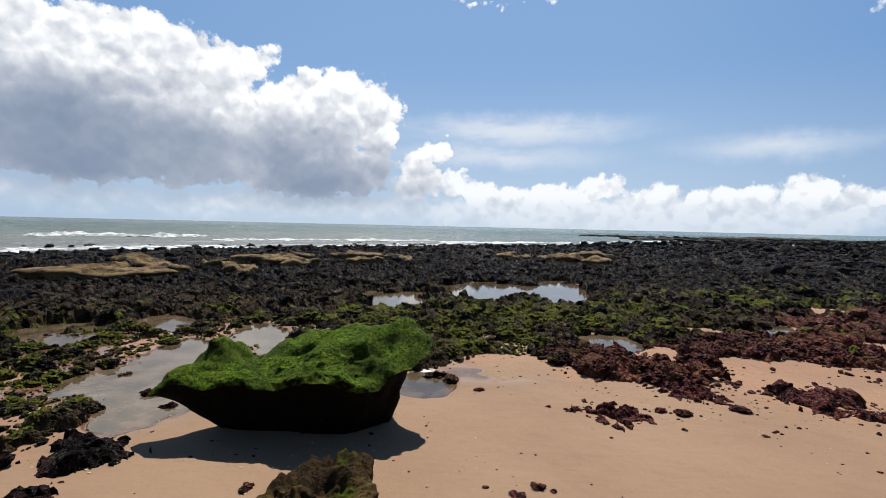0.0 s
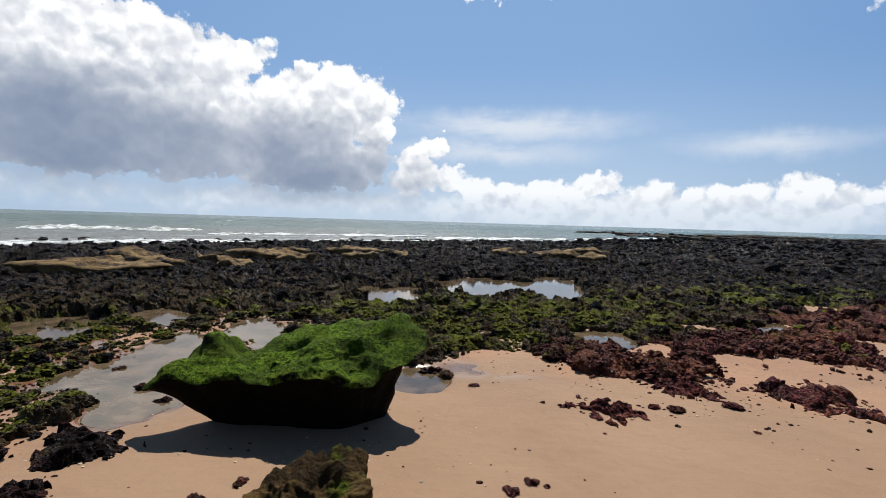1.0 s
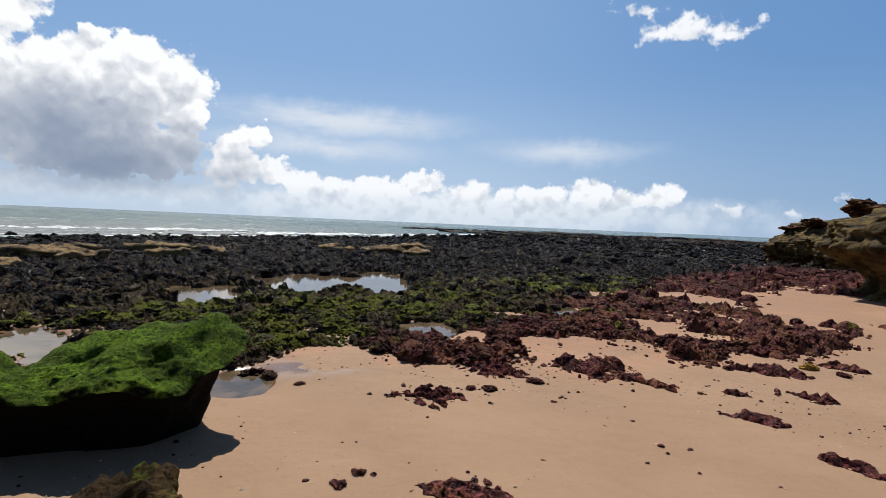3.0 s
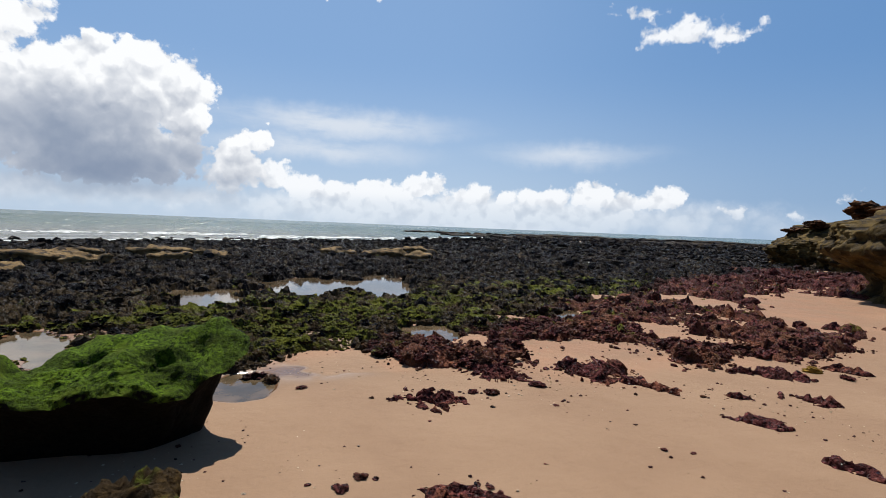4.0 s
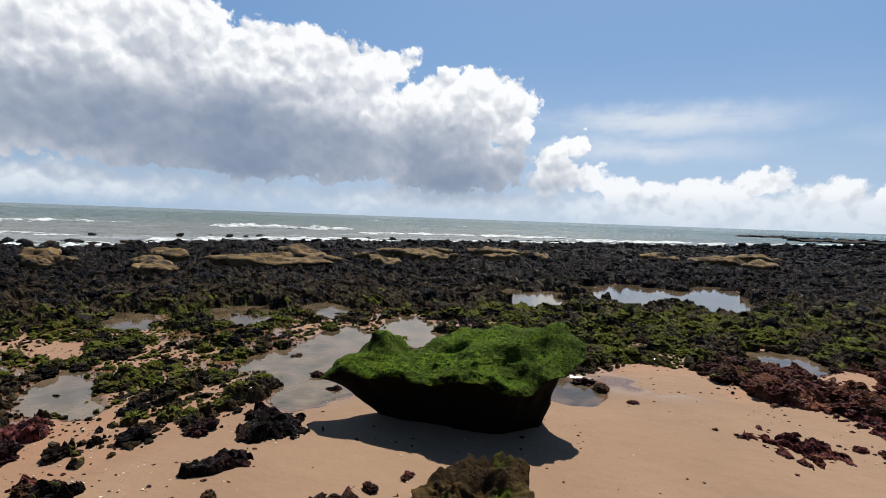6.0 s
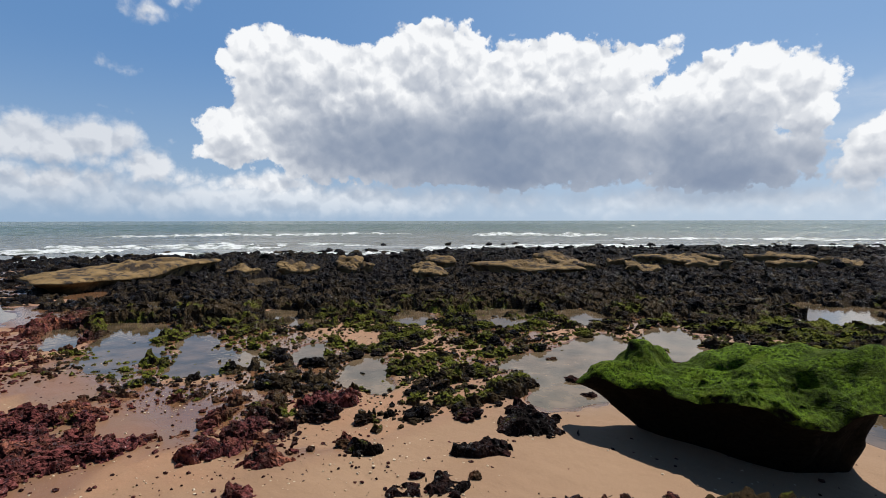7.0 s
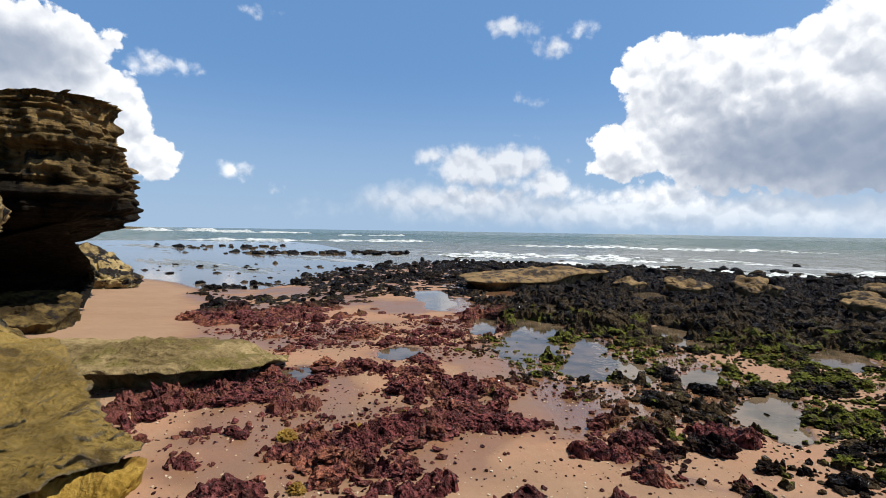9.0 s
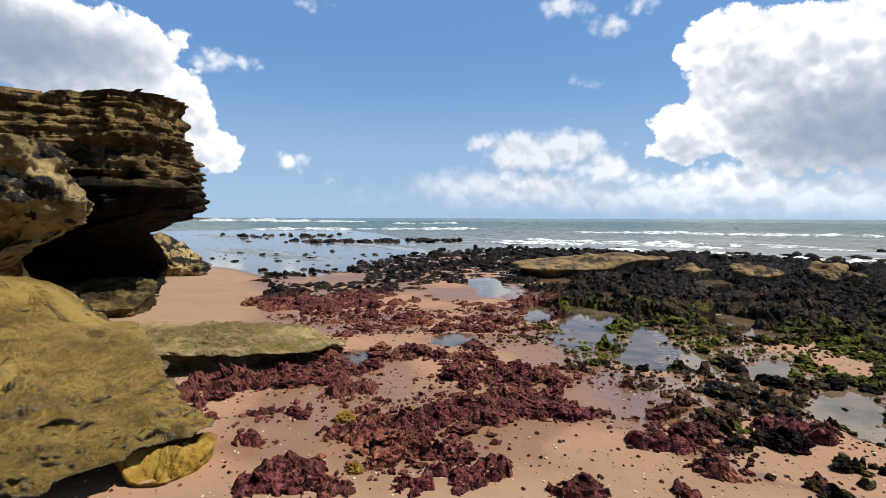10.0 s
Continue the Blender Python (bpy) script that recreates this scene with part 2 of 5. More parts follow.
def reef_material():
    """Pitted reef rock: its sort (red, weed, chance) is carried by the mesh."""
    mat, net, bsdf = material("reef_rock")
    at = net.add("ShaderNodeNewGeometry", out=0)
    facing = net.add("ShaderNodeSeparateXYZ", (net.add("ShaderNodeNewGeometry", out=1),), out=2)
    sort = net.add("ShaderNodeAttribute", out=0, attribute_name="sort")
    parts = net.tree.nodes.new("ShaderNodeSeparateColor")
    net.tree.links.new(sort, parts.inputs[0])
    red, weed, chance = parts.outputs
    n1, n2, n3 = net.noise(at, 4.0, 4), net.noise(at, 22.0, 5, 0.65), net.noise(at, 95.0, 3, 0.7)
    black = net.mix(net.ramp(n2, 0.3, 0.75), (0.0035, 0.003, 0.003, 1), (0.018, 0.0145, 0.014, 1))
    black = net.mix(net.ramp(net.math("ADD", chance, net.math("MULTIPLY", n1, 0.5)), 0.7, 1.3), black, (0.055, 0.038, 0.02, 1))
    maroon = net.mix(net.ramp(n2, 0.36, 0.64), (0.013, 0.005, 0.0055, 1), (0.205, 0.064, 0.06, 1))
    maroon = net.mix(net.ramp(net.noise(at, 8.0, 3), 0.5, 0.62, 0.0, 0.65), maroon, (0.04, 0.017, 0.015, 1))
    maroon = net.mix(net.ramp(net.math("ADD", chance, net.math("MULTIPLY", n1, 0.6)), 1.0, 1.5), maroon, (0.17, 0.066, 0.042, 1))
    maroon = net.mix(net.ramp(net.math("ADD", net.noise(at, 1.4, 3), net.math("MULTIPLY_ADD", n2, 0.3, -0.15)), 0.54, 0.68, 0.0, 0.75), maroon, net.mix(net.ramp(n2, 0.35, 0.65), (0.07, 0.022, 0.014, 1), (0.38, 0.15, 0.085, 1)))
    color = net.mix(net.ramp(net.math("ADD", red, net.math("MULTIPLY_ADD", n1, 0.6, -0.3)), 0.3, 0.7), black, maroon)
    green = net.mix(net.ramp(n3, 0.3, 0.7), (0.013, 0.018, 0.002, 1), (0.185, 0.195, 0.03, 1))
    grows = net.math("MULTIPLY", net.ramp(facing, 0.1, 0.55), net.ramp(net.math("ADD", weed, net.math("MULTIPLY_ADD", net.noise(at, 2.2, 6, 0.7), 3.6, -1.8)), 0.5, 0.85))
    color = net.mix(net.math("MULTIPLY", grows, 0.9), color, green)
    pits = net.ramp(net.cells(net.vec("ADD", at, net.vec("SCALE", net.noise(at, 30.0, 2, out=1), None, None, 0.03)), 34.0), 0.08, 0.4)
    height = net.math("ADD", net.math("MULTIPLY", pits, 0.022), net.math("ADD", net.math("MULTIPLY", n2, 0.04), net.math("MULTIPLY", n3, 0.012)))
    # wet facets glint between dry ones
    damp = net.math("MULTIPLY", net.ramp(net.noise(at, 45.0, 3, 0.6), 0.53, 0.58), net.ramp(n1, 0.34, 0.52))
    rough = net.math("MULTIPLY_ADD", damp, -0.72, 0.88)
    gloss = net.math("MULTIPLY", net.math("MULTIPLY_ADD", damp, 0.42, 0.0), net.math("MULTIPLY_ADD", grows, -0.6, 1.0))
    plug(net, bsdf, color=color, rough=rough, gloss=gloss, normal=net.add("ShaderNodeBump", {"Strength": 1.0, "Distance": 1.0, "Height": height}))
    return mat


def stone_material(name, dark, light, stain, grain=14.0, relief=0.02, strata=0.0, rough=0.85, flank=None, spot=(0.55, 0.66)):
    """Bare sandstone with stains; strata: how strongly level bands show, with the low rock painted black."""
    mat, net, bsdf = material(name)
    at = net.add("ShaderNodeNewGeometry", out=0)
    facing = net.add("ShaderNodeSeparateXYZ", (net.add("ShaderNodeNewGeometry", out=1),), out=2)
    n1, n2, n3 = net.noise(at, 1.6, 5), net.noise(at, grain, 5, 0.65), net.noise(at, grain * 7, 3, 0.7)
    color = net.mix(net.ramp(net.math("ADD", n1, net.math("MULTIPLY_ADD", n2, 0.6, -0.3)), 0.32, 0.68), dark, light)
    color = net.mix(net.math("MULTIPLY", net.ramp(n3, 0.35, 0.75), 0.35), color, net.mix(1.0, color, (0.5, 0.48, 0.45, 1), "MULTIPLY"))
    spots = net.ramp(net.math("ADD", net.noise(at, 3.1, 5, 0.62), net.math("MULTIPLY", facing, 0.06)), *spot)
    color = net.mix(spots, color, stain)
    if flank:
        color = net.mix(net.ramp(net.math("ADD", facing, net.math("MULTIPLY_ADD", n2, 0.6, -0.3)), 0.55, 0.15), color, flank)
    height = net.math("ADD", net.math("MULTIPLY", n2, relief), net.math("MULTIPLY", n3, relief * 0.22))
    if strata:
        bands = net.noise(net.vec("MULTIPLY", at, (0.35, 0.35, 7.0)), 1.3, 5, 0.6)
        height = net.math("ADD", height, net.math("MULTIPLY", bands, strata))
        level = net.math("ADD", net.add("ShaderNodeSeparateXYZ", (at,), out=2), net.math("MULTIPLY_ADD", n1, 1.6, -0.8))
        # Low rock painted black: tide-zone algae and the undercut's shade put into the colour
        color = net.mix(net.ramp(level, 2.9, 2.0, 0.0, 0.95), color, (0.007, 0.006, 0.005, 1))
        color = net.mix(net.ramp(bands, 0.35, 0.5, 0.45, 0.0), color, net.mix(1.0, color, (0.45, 0.4, 0.36, 1), "MULTIPLY"))
    plug(net, bsdf, color=color, rough=net.ramp(n2, 0.3, 0.7, rough * 0.6, min(1.0, rough * 1.5)), normal=net.add("ShaderNodeBump", {"Strength": 0.9, "Distance": 1.0, "Height": height}))
    bsdf.inputs["Specular IOR Level"].default_value = 0.06 if rough > 0.5 else 0.3
    return mat


def algae_material():
    """Short bright sea lettuce on what faces the sky, over dark stone blackened further for the flanks' shade."""
    mat, net, bsdf = material("algae_rock")
    at = net.add("ShaderNodeNewGeometry", out=0)
    facing = net.add("ShaderNodeSeparateXYZ", (net.add("ShaderNodeNewGeometry", out=1),), out=2)
    n1, n2, n3 = net.noise(at, 5.0, 4), net.noise(at, 40.0, 4, 0.65), net.noise(at, 170.0, 4, 0.75)
    clump = net.noise(at, 85.0, 3, 0.6)
    green = net.mix(net.ramp(net.math("ADD", n2, net.math("MULTIPLY_ADD", n3, 0.9, -0.45)), 0.32, 0.72), (0.010, 0.024, 0.001, 1), (0.175, 0.30, 0.012, 1))
    green = net.mix(net.ramp(n1, 0.5, 0.7), green, net.mix(n3, (0.035, 0.06, 0.004, 1), (0.21, 0.28, 0.02, 1)))
    green = net.mix(net.ramp(net.noise(at, 3.4, 5, 0.65), 0.38, 0.56, 0.6, 0.0), green, net.mix(n3, (0.006, 0.011, 0.001, 1), (0.05, 0.078, 0.004, 1)))
    # Near-black stone: the shade of the undercut flanks is put into its colour
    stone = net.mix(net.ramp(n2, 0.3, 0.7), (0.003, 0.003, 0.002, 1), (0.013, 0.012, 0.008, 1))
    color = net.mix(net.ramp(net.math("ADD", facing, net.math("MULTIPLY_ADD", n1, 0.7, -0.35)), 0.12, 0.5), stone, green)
    height = net.math("ADD", net.math("MULTIPLY", n2, 0.03), net.math("ADD", net.math("MULTIPLY", n3, 0.012), net.math("MULTIPLY", clump, 0.03)))
    plug(net, bsdf, color=color, rough=0.9, gloss=0.12, normal=net.add("ShaderNodeBump", {"Strength": 1.0, "Distance": 1.0, "Height": height}))
    return mat


def sea_material():
    mat, net, bsdf = material("sea_water")
    at = net.add("ShaderNodeNewGeometry", out=0)
    turned = net.add("ShaderNodeVectorRotate", {"Vector": at, "Angle": radians(-42)}, rotation_type="Z_AXIS")
    swell = net.noise(net.vec("MULTIPLY", turned, (0.16, 1.0, 1.0)), 0.22, 3)
    chop = net.noise(net.vec("MULTIPLY", turned, (0.5, 1.0, 1.0)), 1.1, 4, 0.6)
    patch = net.noise(net.vec("MULTIPLY", turned, (0.1, 1.0, 1.0)), 0.02, 4)
    off = net.vec("LENGTH", net.vec("MULTIPLY", at, (1, 1, 0)))
    green = net.mix(net.ramp(patch, 0.35, 0.65), (0.075, 0.112, 0.094, 1), (0.12, 0.15, 0.123, 1))
    color = net.mix(net.ramp(net.math("ADD", off, net.math("MULTIPLY", patch, 40.0)), 55.0, 150.0, 0.85, 0.0), green, (0.17, 0.16, 0.135, 1))
    # streaks of spent foam near the reef
    streak = net.noise(net.vec("MULTIPLY", turned, (0.16, 1.0, 1.0)), 0.55, 5, 0.7)
    foam = net.math("MULTIPLY", net.ramp(streak, 0.53, 0.63), net.ramp(off, 40.0, 85.0, 0.4, 0.0))
    color = net.mix(foam, color, (0.55, 0.57, 0.57, 1))
    height = net.math("ADD", net.math("MULTIPLY", swell, 3.4), net.math("MULTIPLY", chop, 1.5))
    plug(net, bsdf, color=color, rough=0.24, ior=1.33, normal=net.add("ShaderNodeBump", {"Strength": 0.36, "Distance": 1.0, "Height": height}))
    return mat


def pool_material():
    """Shallow murky water over dark sand."""
    mat, net, bsdf = material("pool_water")
    at = net.add("ShaderNodeNewGeometry", out=0)
    height = net.math("MULTIPLY", net.noise(at, 9.0, 3), 0.006)
    color = net.mix(net.ramp(net.noise(at, 3.0, 4), 0.35, 0.65), (0.055, 0.042, 0.024, 1), (0.13, 0.09, 0.055, 1))
    plug(net, bsdf, color=color, rough=0.03, ior=1.33, normal=net.add("ShaderNodeBump", {"Strength": 0.3, "Distance": 1.0, "Height": height}))
    return mat


def lagoon_material():
    mat, net, bsdf = material("lagoon_water")
    at = net.add("ShaderNodeNewGeometry", out=0)
    height = net.math("MULTIPLY", net.noise(net.vec("MULTIPLY", at, (1.0, 0.4, 1.0)), 5.0, 3), 0.01)
    color = net.mix(net.ramp(net.noise(at, 0.2, 3), 0.4, 0.6), (0.13, 0.105, 0.08, 1), (0.19, 0.15, 0.115, 1))
    plug(net, bsdf, color=color, rough=0.05, ior=1.33, normal=net.add("ShaderNodeBump", {"Strength": 0.4, "Distance": 1.0, "Height": height}))
    return mat


def foam_material():
    mat, net, bsdf = material("sea_foam")
    at = net.add("ShaderNodeNewGeometry", out=0)
    n = net.noise(at, 2.2, 5, 0.7)
    plug(net, bsdf, color=net.mix(net.ramp(net.noise(at, 0.9, 6, 0.72), 0.42, 0.56), (0.13, 0.15, 0.13, 1), (0.62, 0.64, 0.64, 1)), rough=0.7, normal=net.add("ShaderNodeBump", {"Strength": 0.8, "Distance": 1.0, "Height": net.math("MULTIPLY", n, 0.3)}))
    return mat


LAGOON = lagoon_material()
SAND, REEF, ALGAE, SEA, POOL, FOAM = sand_material(), reef_material(), algae_material(), sea_material(), pool_material(), foam_material()
OCHRE = stone_material("ochre_sandstone", (0.10, 0.064, 0.029, 1), (0.27, 0.18, 0.085, 1), (0.04, 0.031, 0.025, 1), 12.0, 0.05)
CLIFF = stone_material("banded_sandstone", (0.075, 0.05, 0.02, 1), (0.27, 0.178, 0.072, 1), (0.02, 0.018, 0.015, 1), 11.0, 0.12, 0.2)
OLIVE = stone_material("olive_sandstone", (0.15, 0.096, 0.019, 1), (0.38, 0.255, 0.066, 1), (0.10, 0.062, 0.014, 1), 26.0, 0.085, 0.0, 0.46, (0.20, 0.155, 0.082, 1), spot=(0.60, 0.72))
GREY = stone_material("grey_green_sandstone", (0.14, 0.10, 0.042, 1), (0.37, 0.275, 0.135, 1), (0.15, 0.118, 0.04, 1), 16.0, 0.07)
YELLOW = stone_material("yellow_sandstone", (0.2, 0.12, 0.02, 1), (0.36, 0.235, 0.055, 1), (0.15, 0.085, 0.018, 1), 16.0, 0.025)
MOSSY = stone_material("mossy_brown_stone", (0.028, 0.017, 0.007, 1), (0.13, 0.082, 0.03, 1), (0.05, 0.06, 0.006, 1), 18.0, 0.04, spot=(0.56, 0.66))
SHELL = stone_material("shell_grit", (0.30, 0.2, 0.11, 1), (0.6, 0.5, 0.38, 1), (0.5, 0.42, 0.3, 1), 60.0, 0.001)
TAN = stone_material("tan_sandstone", (0.12, 0.085, 0.038, 1), (0.37, 0.275, 0.125, 1), (0.018, 0.016, 0.015, 1), 9.0, 0.07, spot=(0.5, 0.56))
SEA_CLIFF = stone_material("ochre_sea_cliff", (0.024, 0.016, 0.007, 1), (0.13, 0.089, 0.033, 1), (0.014, 0.011, 0.009, 1), 4.0, 0.07, spot=(0.56, 0.68))
RUST = stone_material("rust_capped_stone", (0.03, 0.013, 0.007, 1), (0.13, 0.06, 0.025, 1), (0.03, 0.025, 0.022, 1), 7.0, 0.05)

# ---- the lie of the land ----
# shore: azimuth to the left of north in degrees, distance of the water's edge
SHORE = [(-180, 900), (-75, 900), (-62, 150), (-50, 170), (-42, 190), (-32, 150), (-25, 98), (-19, 74), (-13, 60), (0, 48), (12, 42), (23, 38), (33, 36), (41, 33), (50, 28), (56, 29), (66, 31), (78, 32), (86, 34), (92, 29),
         (97, 24), (104, 19), (110, 20), (118, 24), (128, 40), (140, 900), (180, 900)]
# tide pools, bare gaps and rock crusts: x, y, half size across and along the line of sight from the middle of the beach
POOLS_FRONT = [(-5.26, 6.9, 0.46, 0.9), (-4.15, 7.75, 0.34, 0.6), (-2.99, 5.92, 0.3, 0.7), (-2.52, 7.04, 0.34, 0.7), (-1.05, 10.9, 0.66, 1.3), (1.1, 12.6, 1.0, 1.8), (3.0, 13.0, 0.55, 2.2), (2.3, 6.93, 0.36, 0.5),
               (5.19, 7.79, 0.22, 0.5), (-2.85, 4.75, 0.42, 0.85), (-0.13, 4.8, 0.24, 0.34), (2.33, 8.74, 0.2, 0.24), (2.1, 12.9, 0.6, 0.9), (-1.9, 6.3, 0.3, 0.4), (0.1, 9.2, 0.3, 0.4)]
POOLS_WEST = [(-7.73, 2.04, 0.4, 1.3), (-7.09, 2.62, 0.22, 0.5), (-5.95, 2.34, 0.34, 0.6), (-5.5, 3.42, 0.22, 0.45), (-5.76, 2.7, 0.2, 0.45), (-4.4, 3.36, 0.24, 0.6), (-6.36, 5.87, 0.28, 0.6), (-6.76, -0.04, 0.24, 0.36),
              (-5.83, -1.15, 0.2, 0.3), (-13.59, 0.97, 0.4, 0.9), (-11.77, 1.05, 0.28, 0.7), (-13.6, 7.0, 0.45, 1.6), (-8.88, 1.51, 0.2, 0.8), (-10.84, 3.33, 0.16, 0.9), (-8.2, 4.6, 0.3, 0.5), (-7.2, 4.4, 0.3, 0.4)]
POOLS = POOLS_FRONT + POOLS_WEST
GAPS_WEST = [(-3.05, -1.8, 0.4, 0.4), (-11.62, 0.52, 1.12, 1.2), (-6.61, -0.7, 0.84, 0.5), (-5.82, 0.79, 0.28, 0.35), (-4.46, 1.23, 0.26, 0.3), (-3.41, 0.74, 0.6, 0.32), (-4.75, -0.61, 0.3, 0.4), (-3.23, 2.12, 0.2, 0.26), (-16.5, -4.0, 1.0, 1.3), (-9.71, -0.32, 0.3, 0.6),
             (-5.44, 4.27, 0.2, 0.4), (-13.74, 2.84, 0.5, 1.3), (-7.29, -1.95, 0.4, 0.5), (-4.44, -1.64, 0.36, 0.2), (-10.0, -5.3, 0.8, 1.5), (-13.5, -5.3, 0.4, 1.5), (-3.34, -1.12, 0.3, 0.4), (-5.23, -0.5, 0.3, 0.3), (-8.2, -3.9, 1.2, 0.7)]
GAPS_EAST = [(9.57, 9.43, 0.73, 0.9), (6.08, 6.49, 0.36, 0.6), (6.05, 5.74, 0.66, 0.36), (9.96, 8.92, 0.5, 0.7), (12.5, 8.2, 1.1, 3.0), (4.51, 5.1, 0.32, 0.6), (3.43, 5.71, 0.24, 0.5), (2.81, 6.3, 0.15, 0.5), (7.5, 9.91, 0.45, 0.7), (5.69, 4.47, 0.3, 0.3),
             (3.22, 5.2, 0.26, 0.4), (3.88, 7.65, 0.32, 0.3), (4.08, 5.64, 0.26, 0.4), (0.87, 5.3, 0.5, 0.4)]
GAPS = GAPS_WEST + GAPS_EAST
CRUSTS = [(5.19, 4.94, 0.6, 0.5), (1.66, 5.59, 0.36, 0.6), (2.61, 5.33, 0.36, 0.7), (7.12, 5.07, 1.2, 0.7), (2.31, 5.0, 0.5, 0.36), (-5.08, -1.3, 0.5, 0.5), (-4.11, -0.12, 0.3, 0.5), (-4.11, 0.33, 0.34, 0.28), (-3.65, -0.63, 0.44, 0.2), (-3.53, -0.08, 0.4, 0.3),
          (-6.02, -0.73, 0.4, 0.5), (-5.04, 0.3, 0.6, 0.4), (-3.91, 0.83, 0.3, 0.16), (-3.52, 1.21, 0.24, 0.16), (-5.11, 4.5, 0.4, 0.5), (-3.41, -0.36, 0.5, 0.3), (-4.87, -2.26, 0.5, 0.3), (-9.99, -3.28, 1.1, 1.5)]


def shore(x, y):
    a = np.degrees(np.arctan2(-x, y))
    s = np.array(SHORE)
    return np.exp(np.interp(a, s[:, 0], np.log(s[:, 1])))


def fall(x, y):
    """The beach without its hollows."""
    r = np.hypot(x, y)
    k = np.clip((r - 4) / (shore(x, y) - 4), 0, 4)
    return -0.5 * k + 0.02 * bumps(np.stack([x * 0.35, y * 0.35, 0 * x], -1)) + 0.012 * np.clip(-y - 6, 0, 60)


def patches(spots, x, y, soft=(1.25, 0.75), ragged=0.3):
    """How deep in any of the spots a place lies, 0 to 1."""
    deep = np.zeros_like(x)
    wob = ragged * fbm(np.stack([x * 1.7, y * 1.7, 0 * x + 3], -1), 3)
    for px, py, a, b in spots:
        reach = 2.2 * max(a, b)
        near = (np.abs(x - px) < reach) & (np.abs(y - py) < reach)
        r = math.hypot(px, py)
        u, v = px / r, py / r
        dx, dy = x[near] - px, y[near] - py
        d = np.hypot((dx * v - dy * u) / (1.2 * a), (dx * u + dy * v) / (1.2 * b)) + wob[near]
        deep[near] = np.maximum(deep[near], smooth(*soft, d))
    return deep


def hollow(x, y):
    """How deep in a tide pool a place lies, 0 to 1."""
    return patches(POOLS, x, y)


def sand_height(x, y):
    return fall(x, y) - 0.05 * hollow(x, y)


def beach_edge(x):
    """How far north the bare sand reaches."""
    return np.interp(x, [-2.3, -1.7, -0.2, 0.4, 1.1, 1.3, 2.1, 3.3, 4.4, 6.5, 11.2, 13.7, 30], [3.6, 4.3, 5.0, 5.5, 5.8, 4.9, 4.7, 4.2, 4.0, 4.0, 5.0, 6.2, 13])


def reef_share(x, y):
    """Where the reef lies: 0 on bare sand, 1 on the reef."""
    east = y - beach_edge(x)
    xedge = np.interp(y, [-2, -1.2, -0.5, 0, 0.9, 1.6, 2.5, 3.2, 4.2, 6], [-2.8, -2.7, -2.9, -3.1, -3.3, -3.0, -2.5, -2.2, -1.5, 0])
    ylow = np.interp(-x, [2.5, 5.2, 6.5, 8, 14.6, 25], [-2.2, -2.5, -2.5, -3.5, -5.8, -9.2])
    west = np.minimum(xedge - x, y - ylow)
    west = np.maximum(west, np.clip(y - 4.4, -3, 9))
    turn = smooth(-2.9, -1.7, x)
    s = np.clip(west, -3, 6) * (1 - turn) + np.clip(east, -3, 6) * turn
    s = s + 0.35 * fbm(np.stack([x * 0.9, y * 0.9, 0 * x + 8], -1), 3)
    return smooth(-0.25, np.where(x > 2.5, 0.8, 0.5), s)


def blocks(x, y, size, seed):
    """Broken blocks: for each place the distance to the crack round its block, the block's four chances and the place's offset from its middle."""
    px, py = x / size, y / size
    i, j = np.floor(px).astype(np.int64), np.floor(py).astype(np.int64)
    d1, d2 = np.full(x.shape, 9.0), np.full(x.shape, 9.0)
    bi, bj, ox, oy = i.copy(), j.copy(), 0 * x, 0 * x
    for a in (-1, 0, 1):
        for b in (-1, 0, 1):
            ci, cj = i + a, j + b
            qx, qy = px - ci - 0.5 - 0.46 * lattice(ci, cj, seed), py - cj - 0.5 - 0.46 * lattice(ci, cj, seed + 1)
            d = np.hypot(qx, qy)
            first = d < d1
            d2 = np.where(first, d1, np.minimum(d2, d))
            bi, bj, ox, oy = np.where(first, ci, bi), np.where(first, cj, bj), np.where(first, qx, ox), np.where(first, qy, oy)
            d1 = np.where(first, d, d1)
    chance = [lattice(bi, bj, seed + k) for k in (2, 3, 4, 5)]
    return d2 - d1, chance, ox, oy


def density(x, y):
    """How much of the ground is rock, 0 to 1."""
    r = np.hypot(x, y)
    east = smooth(-2.4, -0.3, x)
    red = smooth(1.9, 0.3, y - 0.12 * np.maximum(-x - 5, 0)) * smooth(-1.2, -2.2, x)
    west = 0.40 - 0.02 * red + 0.60 * smooth(7.2, 10.5, r) * (1 - 0.8 * red) * (1 - 0.45 * smooth(0.30, 0.05, y / np.maximum(r, 1)))
    full = (1 - east) * west + east * (0.46 + 0.50 * smooth(0.8, 4.2, (y - beach_edge(x)) / (1 + 0.14 * np.maximum(x - 3, 0))))
    full = full + 0.20 * fbm(np.stack([x * 1.6, y * 1.6, 0 * x + 15], -1), 3)
    full = full + 0.42 * patches(CRUSTS, x, y, (1.3, 0.5), 0.4)
    full = full - 0.9 * patches(GAPS, x, y, (1.35, 0.6), 0.45) - (0.42 + 0.6 * smooth(8.5, 10, r) + 0.4 * smooth(-4.2, -2.8, x)) * hollow(x, y)
    return full - 1.4 * (1 - reef_share(x, y))


